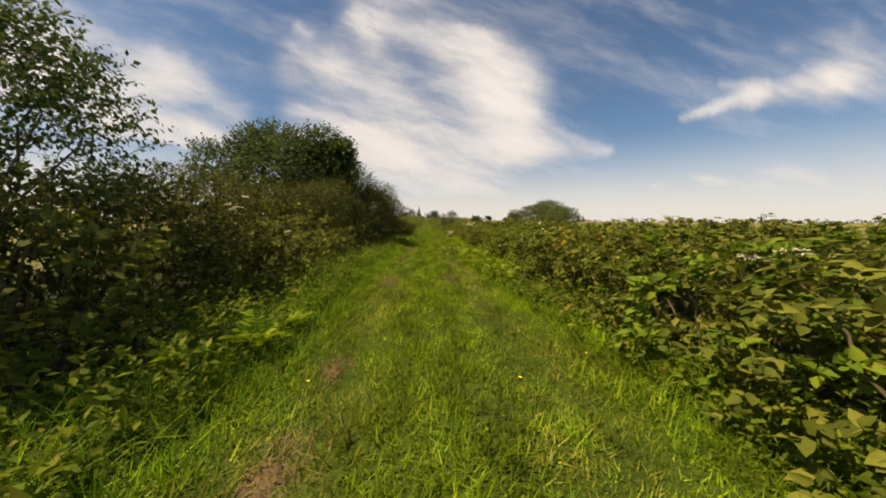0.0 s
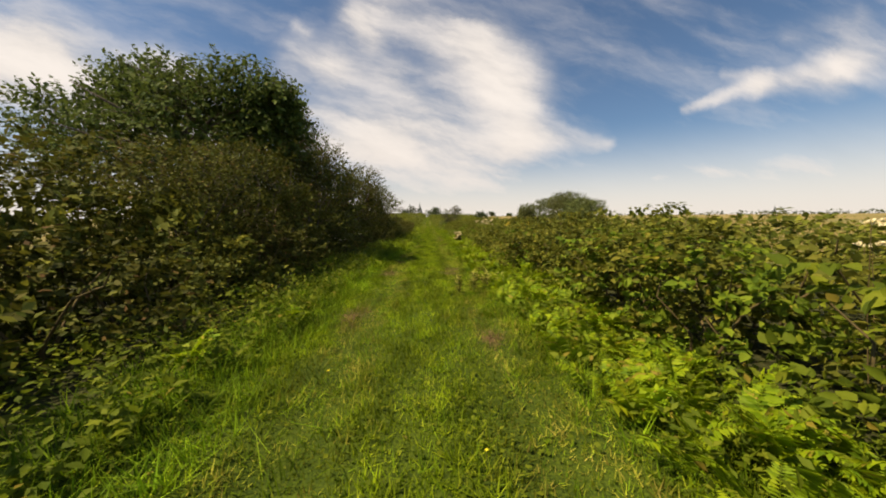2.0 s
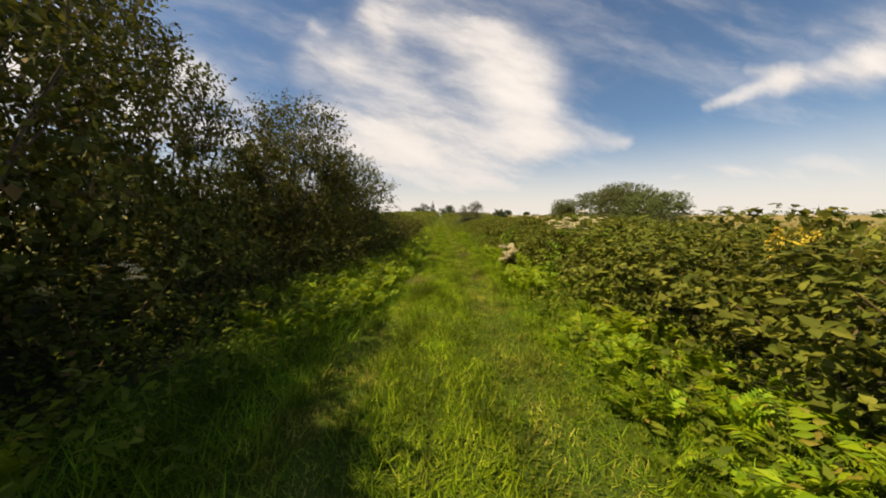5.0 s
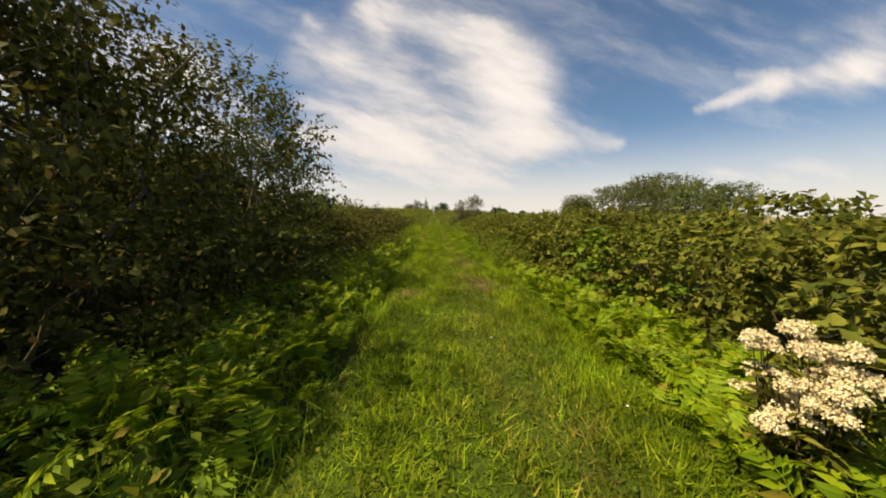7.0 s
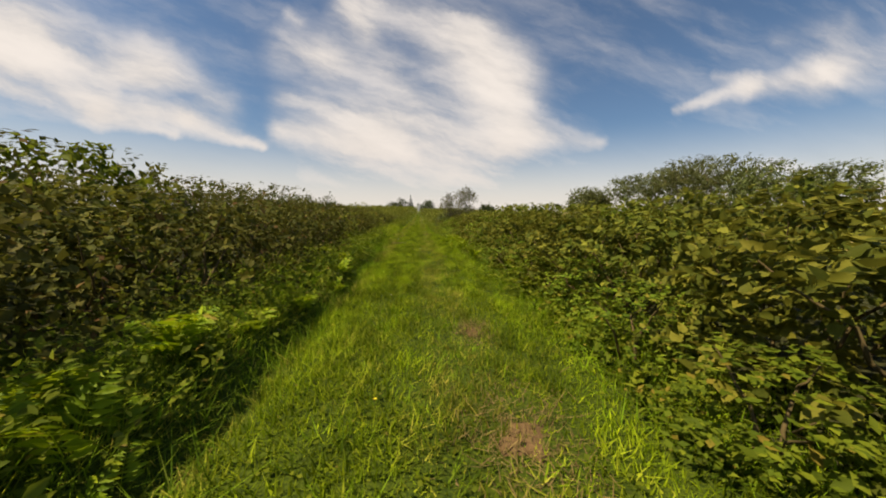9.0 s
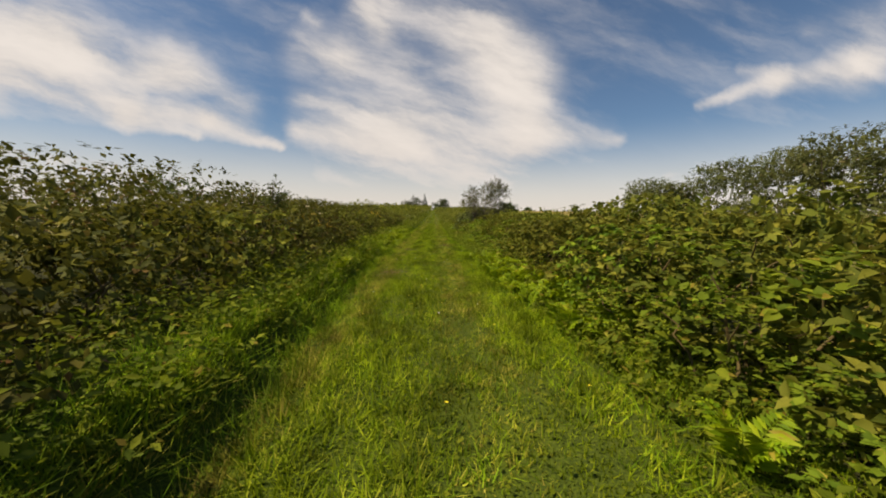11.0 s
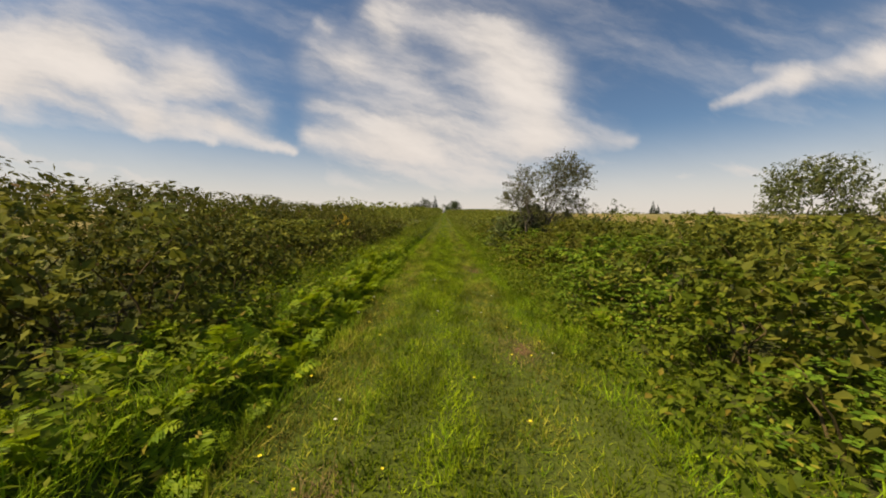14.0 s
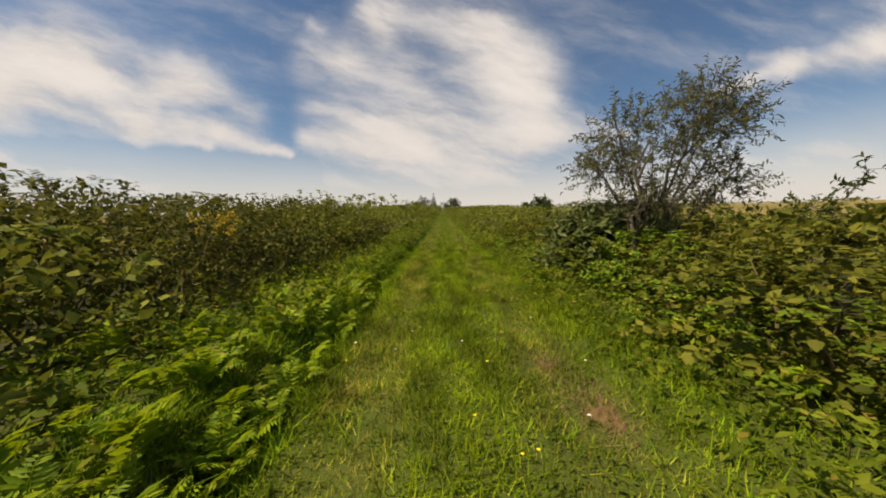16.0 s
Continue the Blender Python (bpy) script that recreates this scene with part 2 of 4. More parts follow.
def grass_material(name, green, fresh, dry, dry_at):
    m, n = material(name)
    g = n.node("ShaderNodeNewGeometry")
    isle = g.outputs["Random Per Island"]
    place = n.node("ShaderNodeTexCoord").outputs["Object"]
    sp = n.node("ShaderNodeSeparateXYZ")
    n.link(place, sp.inputs[0])
    run = n.xyz(n.math("MULTIPLY", sp.outputs[0], 2.2), n.math("MULTIPLY", sp.outputs[1], 0.7), 0.0)
    broad, fine = n.noise(run, 0.9, 3.0), n.noise(place, 6.0, 3.0)
    col = n.mix(n.ramp01(isle, 0.1, 0.9), green, fresh)
    # worn wheel strips stay paler than the middle of the track
    strip = n.math("ABSOLUTE", n.math("SUBTRACT", n.math("ABSOLUTE", n.math("SUBTRACT", sp.outputs[0], 0.1)), 0.62))
    worn = n.math("MULTIPLY", n.math("SUBTRACT", 1.0, n.ramp01(strip, 0.1, 0.4)), 0.17)
    fac = n.math("ADD", n.math("MULTIPLY_ADD", fine, 0.5, n.math("MULTIPLY", broad, 0.5)), worn)
    fac = n.math("ADD", fac, n.math("MULTIPLY", isle, 0.25))
    col = n.mix(n.ramp01(fac, dry_at, dry_at + 0.35), col, dry)
    tone = n.node("ShaderNodeHueSaturation")
    n.link(n.math("MULTIPLY", n.math("MULTIPLY_ADD", n.noise(place, 5.0, 4.0), 1.7, 0.22), n.math("MULTIPLY_ADD", n.ramp01(n.noise(run, 1.5, 3.0), 0.3, 0.7), 0.85, 0.52)), tone.inputs["Value"])
    n.link(n.mix(n.math("FRACT", n.math("MULTIPLY", isle, 53.0)), n.mix(1.0, col, (0.62, 0.66, 0.55), "MULTIPLY"), n.mix(1.0, col, (1.5, 1.42, 1.5), "MULTIPLY")), tone.inputs["Color"])
    col = tone.outputs[0]
    p = n.node("ShaderNodeBsdfPrincipled", Roughness=0.7)
    p.inputs["Specular IOR Level"].default_value = 0.1
    n.link(col, p.inputs["Base Color"])
    tr = n.node("ShaderNodeBsdfTranslucent")
    n.link(col, tr.inputs[0])
    mx = n.node("ShaderNodeMixShader")
    mx.inputs[0].default_value = 0.35
    n.link(p.outputs[0], mx.inputs[1])
    n.link(tr.outputs[0], mx.inputs[2])
    n.link(mx.outputs[0], n.node("ShaderNodeOutputMaterial").inputs[0])
    return m


M_GRASS = grass_material("mown grass", (0.112, 0.172, 0.008), (0.225, 0.300, 0.012), (0.32, 0.275, 0.06), 0.66)
M_LONG = grass_material("long grass", (0.095, 0.172, 0.010), (0.180, 0.285, 0.014), (0.27, 0.26, 0.06), 0.82)
M_HAY = grass_material("dry meadow grass", (0.17, 0.15, 0.045), (0.28, 0.225, 0.075), (0.34, 0.25, 0.09), 0.5)


def ground_material():
    m, n = material("field ground")
    place = n.node("ShaderNodeTexCoord").outputs["Object"]
    sp = n.node("ShaderNodeSeparateXYZ")
    n.link(place, sp.inputs[0])
    big, mid, fine = n.noise(place, 0.35, 3.0), n.noise(place, 3.0, 4.0), n.noise(place, 40.0, 4.0)
    turf = n.mix(n.ramp01(n.math("MULTIPLY_ADD", n.noise(place, 75.0, 2.0), 0.7, n.math("MULTIPLY", mid, 0.3)), 0.35, 0.65), (0.026, 0.045, 0.005), (0.070, 0.100, 0.008))
    turf = n.mix(n.math("MULTIPLY", n.ramp01(fine, 0.55, 0.75), 0.3), turf, (0.085, 0.085, 0.020))
    litter = n.mix(n.ramp01(fine, 0.3, 0.7), (0.022, 0.026, 0.010), (0.050, 0.052, 0.018))
    hay = n.mix(n.ramp01(mid, 0.3, 0.7), (0.20, 0.155, 0.055), (0.29, 0.225, 0.085))
    wob = n.math("MULTIPLY_ADD", mid, 0.9, n.math("ABSOLUTE", sp.outputs[0]))
    col = n.mix(n.ramp01(wob, 1.9, 2.5), turf, litter)
    rough_grass = n.mix(n.ramp01(mid, 0.3, 0.7), (0.10, 0.11, 0.03), (0.17, 0.155, 0.05))
    col = n.mix(n.ramp01(wob, 6.6, 8.2), col, rough_grass)
    far = n.math("MULTIPLY_ADD", big, 5.0, sp.outputs[0])
    col = n.mix(n.ramp01(far, 12.5, 14.5), col, hay)
    farl = n.math("MULTIPLY_ADD", big, 6.0, n.math("MULTIPLY", sp.outputs[0], -1.0))
    col = n.mix(n.math("MULTIPLY", n.ramp01(farl, 19.0, 23.0), 0.8), col, hay)
    col = n.mix(n.math("MULTIPLY", n.ramp01(n.noise(place, 0.02, 3.0), 0.45, 0.6), 0.5), col, (0.12, 0.13, 0.04))
    p = n.node("ShaderNodeBsdfPrincipled", Roughness=0.95)
    p.inputs["Specular IOR Level"].default_value = 0.15
    n.link(col, p.inputs["Base Color"])
    bp = n.node("ShaderNodeBump", Strength=0.6, Distance=0.02)
    n.link(fine, bp.inputs["Height"])
    n.link(bp.outputs[0], p.inputs["Normal"])
    n.link(p.outputs[0], n.node("ShaderNodeOutputMaterial").inputs[0])
    return m


M_GROUND = ground_material()


# ---- mesh helpers ----
def mesh_of(name, verts, tris, mat, smooth=False):
    me = bpy.data.meshes.new(name)
    verts, tris = np.asarray(verts, np.float32), np.asarray(tris, np.int32)
    me.vertices.add(len(verts))
    me.vertices.foreach_set("co", verts.ravel())
    me.loops.add(tris.size)
    me.loops.foreach_set("vertex_index", tris.ravel())
    me.polygons.add(len(tris))
    me.polygons.foreach_set("loop_start", np.arange(0, tris.size, 3, dtype=np.int32))
    if smooth:
        me.polygons.foreach_set("use_smooth", np.ones(len(tris), bool))
    me.update(calc_edges=True)
    me.materials.append(mat)
    return me


def join(pieces):
    vs, ts, base = [], [], 0
    for v, t in pieces:
        vs.append(v)
        ts.append(np.asarray(t) + base)
        base += len(v)
    return np.concatenate(vs), np.concatenate(ts)


def unit(v):
    return v / np.maximum(np.linalg.norm(v, axis=-1, keepdims=True), 1e-9)


LEAF6 = np.array([(0, 0, 0), (0.24, 0.46, 0.10), (0.60, 0.38, 0.07), (1, 0, -0.12), (0.60, -0.38, 0.07), (0.24, -0.46, 0.10)])
LEAF6_T = np.array([(0, 3, 2), (0, 2, 1), (0, 4, 3), (0, 5, 4)])
LEAF4 = np.array([(0, 0, 0), (0.45, 0.5, 0.06), (1, 0, -0.06), (0.45, -0.5, 0.06)])
LEAF4_T = np.array([(0, 2, 1), (0, 3, 2)])


def leaves(P, A, N, L, width, fine=True):
    """Leaves from base points P along A, facing N, of lengths L."""
    tpl, tri = (LEAF6, LEAF6_T) if fine else (LEAF4, LEAF4_T)
    A = unit(A)
    S = unit(np.cross(N, A))
    N = np.cross(A, S)
    W = (L * width)[:, None, None]
    L = L[:, None, None]
    v = P[:, None] + tpl[None, :, :1] * A[:, None] * L + tpl[None, :, 1:2] * S[:, None] * W + tpl[None, :, 2:] * N[:, None] * L
    k = len(tpl)
    t = tri[None] + (np.arange(len(P)) * k)[:, None, None]
    return v.reshape(-1, 3), t.reshape(-1, 3)


def rods(P, Q, r0, r1):
    """Three-sided tapering twigs from P to Q."""
    A = unit(Q - P)
    S = unit(np.cross(A, np.array([0.31, 0.53, 0.79])))
    B = np.cross(A, S)
    ring = []
    for k in range(3):
        a = k * 2.0944
        ring.append(S * math.cos(a) + B * math.sin(a))
    ring = np.stack(ring, 1)
    v = np.concatenate([P[:, None] + ring * np.reshape(r0, (-1, 1, 1)), Q[:, None] + ring * np.reshape(r1, (-1, 1, 1))], 1)
    tri = np.array([(0, 1, 4), (0, 4, 3), (1, 2, 5), (1, 5, 4), (2, 0, 3), (2, 3, 5)])
    t = tri[None] + (np.arange(len(P)) * 6)[:, None, None]
    return v.reshape(-1, 3), t.reshape(-1, 3)


def limb(points, radii, sides=6):
    """A tapering round limb through points."""
    pts = np.asarray(points, float)
    n = len(pts)
    axis = unit(np.gradient(pts, axis=0))
    S = unit(np.cross(axis, np.array([0.3, 0.9, 0.1])))
    B = np.cross(axis, S)
    a = np.arange(sides) * 2 * math.pi / sides
    v = pts[:, None] + np.asarray(radii)[:, None, None] * (np.cos(a)[None, :, None] * S[:, None] + np.sin(a)[None, :, None] * B[:, None])
    t = []
    for i in range(n - 1):
        for k in range(sides):
            a0, a1 = i * sides + k, i * sides + (k + 1) % sides
            t += [(a0, a1, a1 + sides), (a0, a1 + sides, a0 + sides)]
    return v.reshape(-1, 3), np.array(t)


def part(name, mesh, parent, label=""):
    ob = new(name, mesh)
    ob.parent = parent
    if label:
        ob["label"] = label
    return ob


def thing(name, label, category, group=""):
    ob = new(name)
    ob.empty_display_size = 0.1
    return tagged(ob, label, category, group)


def stuff(name, verts, tris, mat, label, category):
    return tagged(new(name, mesh_of(name, verts, tris, mat)), label, category, kind="stuff")


# ---- plants ----
def dome_twigs(rng, n, r, h, low=0.12, inner=0.45, outer=0.92, lumps=8, lump=0.28, skirts=0.26):
    """Twig bases and ways over an uneven dome of radius r and height h standing on the ground."""
    D = unit(rng.normal(size=(n, 3)))
    D[:, 2] = np.where(D[:, 2] < -0.35, -D[:, 2], D[:, 2])
    c = unit(rng.normal(size=(lumps, 3)) + (0, 0, 0.5))
    swell = 1 + lump * (np.max(D @ c.T, axis=1) - 0.72) * 2
    rad = rng.uniform(inner, outer, n) ** 0.7 * swell
    size = np.array([r, r, h * 0.55])
    P = D * rad[:, None] * size + (0, 0, h * 0.47)
    P[:, 2] = np.maximum(P[:, 2], low * h)
    skirt = rng.random(n) < skirts
    a = rng.uniform(0, 6.283, n)
    side = np.stack([np.cos(a) * r * 0.9, np.sin(a) * r * 0.9, h * rng.uniform(0.04, 0.4, n)], 1) * (rng.uniform(0.75, 1.0, (n, 1)) ** (1, 1, 0))
    P[skirt], D[skirt] = side[skirt], np.stack([np.cos(a), np.sin(a), np.zeros(n)], 1)[skirt]
    W = unit(D * (1, 1, 0.7) + rng.normal(size=(n, 3)) * 0.4 + (0, 0, 0.3))
    return P, W


def twig_leaves(rng, P, W, length, per, size, width, fine=True, droop=0.25, face=0.9):
    """Leaves alternating along twigs."""
    n = len(P)
    f = (np.arange(per) + 0.6) / per
    base = P[:, None] + W[:, None] * (f[None, :, None] * length[:, None, None])
    base = base - np.array([0, 0, 1.0]) * (f ** 2)[None, :, None] * (length * droop)[:, None, None]
    base = base.reshape(-1, 3)
    way = np.repeat(W, per, axis=0)
    side = unit(np.cross(way, rng.normal(size=way.shape)))
    A = unit(way * 0.5 + side * 0.9 + rng.normal(size=way.shape) * 0.25 - np.array([0, 0, 0.15]))
    N = unit(np.array([0, 0, face * 0.75]) + way * 0.4 + rng.normal(size=way.shape) * 0.5)
    L = size * rng.uniform(0.55, 1.2, len(base))
    return leaves(base, A, N, L, width, fine)


def shrub_parts(rng, r, h, twigs, per, leaf, width, fine=True, stems=5, twig_len=(0.18, 0.4), lump=0.3, inner=0.45, droop=0.25, skirts=0.26):
    P, W = dome_twigs(rng, twigs, r, h, inner=inner, lump=lump, skirts=skirts)
    length = rng.uniform(*twig_len, twigs)
    fol = twig_leaves(rng, P, W, length, per, leaf, width, fine, droop)
    tw = rods(P - W * 0.15, P + W * length[:, None] * 0.9, np.full(twigs, 0.004), np.full(twigs, 0.0015))
    out = []
    for k in range(stems):
        a = k * 6.283 / stems + rng.uniform(-0.4, 0.4)
        reach = r * rng.uniform(0.35, 0.8)
        s = np.linspace(0, 1, 6)
        pts = np.stack([math.cos(a) * (0.08 + reach * s ** 1.3), math.sin(a) * (0.08 + reach * s ** 1.3), h * (-0.03 + rng.uniform(0.7, 0.9) * s ** 0.85)], 1)
        pts[1:-1] += rng.normal(size=(4, 3)) * 0.03 * h
        out.append(limb(pts, np.linspace(0.012, 0.004, 6) * (0.6 + 0.5 * h), 5))
    return fol, tw, out


def make_shrub(name, seed, r, h, twigs, per, leaf, width, leaf_mat, stem_mat, label, category, group, fine=True, stems=5, twiggy=True, **kw):
    rng = np.random.default_rng(seed)
    fol, tw, sts = shrub_parts(rng, r, h, twigs, per, leaf, width, fine, stems, **kw)
    ob = thing(name, label, category, group)
    top = h / np.percentile(fol[0][:, 2], 96.5)
    fol[0][:, 2] *= top
    fol[0][:, 2] = np.where(fol[0][:, 2] > h, h + (fol[0][:, 2] - h) * 0.35, fol[0][:, 2])
    tw[0][:, 2] *= top
    part("foliage", mesh_of("foliage", *fol, leaf_mat), ob)["kind"] = "stuff"
    if twiggy:
        some = slice(0, len(tw[1]) // 18 * 6)
        part("twigwork", mesh_of("twigwork", tw[0][:len(tw[1][some])], tw[1][some], stem_mat), ob)["kind"] = "stuff"
    for s in sts:
        part("stem", mesh_of("stem", *s, stem_mat, True), ob)
    return ob


def put_copy(ob, x, y, z=0.0, turn=0.0, sx=1.0, sz=1.0, label=""):
    made = copy_thing(ob, pose(x, y, z, 0, 0, turn))
    made.scale = (sx, sx, sz)
    if label:
        made["label"] = label
    return made


def discard(ob):
    for o in (*ob.children_recursive, ob):
        bpy.data.objects.remove(o)


# ---- ground ----
def lerp(table, y):
    return np.interp(y, [a for a, _ in table], [b for _, b in table])


# edges of the mown track and of the thickets along it, as (y, x)
TRACK_L = [(-6, -0.95), (10, -0.95), (15, -0.85), (19, -0.42), (31, -0.42), (36, -0.72), (46, -0.9), (140, -1.0)]
TRACK_R = [(-6, 1.25), (3, 1.2), (6, 0.95), (14, 0.85), (19, 1.05), (23, 1.35), (30, 1.5), (36, 1.25), (46, 1.0), (140, 1.3)]
HEDGE_L = [(-6, -2.1), (6, -2.2), (16, -2.2), (20, -1.7), (26, -1.45), (31, -1.35), (36, -1.7), (46, -2.2), (140, -2.2)]
HEDGE_R = [(-6, 1.75), (3, 1.6), (9, 1.85), (21, 2.05), (28, 1.95), (37, 2.2), (47, 2.0), (140, 2.1)]


def rut(X, Y):
    """How deep one stands in the wheel rut along the fern verge, 0 to 1."""
    along = np.clip((Y - 14) / 6, 0, 1) * np.clip((130 - Y) / 40, 0, 1)
    return along * np.exp(-((X - lerp(TRACK_L, Y) + 0.10 + 0.05 * np.sin(Y * 2.3) + 0.04 * np.sin(Y * 5.1 + 1) + 0.02 * np.sin(Y * 11.0)) / 0.12) ** 2)


def ground_z(X, Y):
    calm = np.clip(1 - np.abs(X) / 60, 0, 1)
    Z = calm * (0.012 * np.sin(X * 3.1 + Y * 0.7) + 0.010 * np.sin(Y * 1.7 - X * 1.7))
    Z = Z - 0.03 * np.exp(-((np.abs(X - 0.1) - 0.62) / 0.2) ** 2) * (np.abs(Y - 60) < 140)
    bank = np.clip((lerp(TRACK_L, Y) - 0.16 - X) / 0.2, 0, 1) * np.clip((X + 12) / 6, 0, 1) * (np.abs(Y - 60) < 140)
    s = np.clip((Y - 55) / 145, 0, 1)     # the land climbs gently at the far end of the track
    return Z - 0.08 * rut(X, Y) + (0.05 + 0.10 * np.clip((Y - 22) / 8, 0, 1)) * bank + 3.6 * s * s * (3 - 2 * s)


def build_ground():
    near = np.concatenate([np.linspace(-14, -2.7, 20), np.linspace(-2.5, 2.5, 64), np.linspace(2.7, 14, 20)])
    xs = np.concatenate([[-3000, -900, -300, -100, -45, -24], near, [24, 45, 100, 300, 900, 3000]])
    ys = np.concatenate([[-3000, -900, -300, -90, -30], np.linspace(-8, 70, 241), [75, 80, 88, 95, 105, 120, 135, 150, 165, 180, 200, 240, 400, 900, 3000]])
    X, Y = np.meshgrid(xs, ys)
    Z = ground_z(X, Y)
    nx, ny = len(xs), len(ys)
    idx = np.arange(nx * ny).reshape(ny, nx)
    a, b, c, d = idx[:-1, :-1].ravel(), idx[:-1, 1:].ravel(), idx[1:, 1:].ravel(), idx[1:, :-1].ravel()
    tris = np.concatenate([np.stack([a, b, c], 1), np.stack([a, c, d], 1)])
    me = mesh_of("ground", np.stack([X.ravel(), Y.ravel(), Z.ravel()], 1), tris, M_GROUND, True)
    return tagged(new("ground", me), "flat green track ground with dry field beyond", "ground", kind="structure")


build_ground()


PATCHES = [(-0.61, 2.25, 0.13), (-0.6, 1.25, 0.22), (-0.7, 5.5, 0.28), (0.38, 6.02, 0.14), (0.37, 5.6, 0.1), (-0.78, 9.3, 0.24),
           (0.64, 8.45, 0.12), (-0.74, 12.3, 0.26), (0.5, 12.2, 0.14), (-0.61, 14.1, 0.12), (0.58, 12.8, 0.16), (-0.26, 19.6, 0.3),
           (0.7, 19.9, 0.14), (0.92, 24.0, 0.28), (0.93, 24.4, 0.2), (-0.12, 23.5, 0.16), (0.73, 24.9, 0.13), (0.9, 26.4, 0.26),
           (0.89, 27.7, 0.14), (-0.27, 36.8, 0.24), (-0.3, 40.6, 0.16), (0.84, 42.2, 0.2), (0.72, 47.1, 0.18), (0.84, 46.5, 0.22)]


def blades(rng, X, Y, H, W, lean=0.5, segs=True, lift=None):
    n = len(X)
    a = rng.uniform(0, 6.283, n)
    S = np.stack([np.cos(a), np.sin(a), np.zeros(n)], 1)
    b = a + rng.normal(1.57, 0.7, n)
    F = np.stack([np.cos(b), np.sin(b), np.zeros(n)], 1)
    z0 = ground_z(X, Y) - 0.012 if lift is None else lift
    P = np.stack([X, Y, z0], 1)
    tilt = rng.uniform(0.1, 1.0, n)[:, None] * lean
    H, W = H[:, None], W[:, None]
    up = np.array([0, 0, 1.0])
    tip = P + up * (H + 0.012) * (1 - 0.45 * tilt) + F * H * tilt * 1.3
    if not segs:
        v = np.stack([P - S * W, P + S * W, tip], 1)
        return v.reshape(-1, 3), np.arange(n * 3).reshape(-1, 3)
    mid = P + up * (H + 0.012) * 0.6 + F * H * tilt * 0.45
    v = np.stack([P - S * W, P + S * W, mid - S * W * 0.8, mid + S * W * 0.8, tip], 1)
    t = np.array([(0, 1, 3), (0, 3, 2), (2, 3, 4)])[None] + (np.arange(n) * 5)[:, None, None]
    return v.reshape(-1, 3), t.reshape(-1, 3)


def clear_of_patches(X, Y, rng, keep=0.55):
    ok = np.ones(len(X), bool)
    for px, py, pr in PATCHES:
        d = np.hypot(X - px, (Y - py) / 1.6)
        ok &= ~((d < pr * rng.uniform(0.7, 1.2, len(X))) & (rng.random(len(X)) > keep))
    return ok


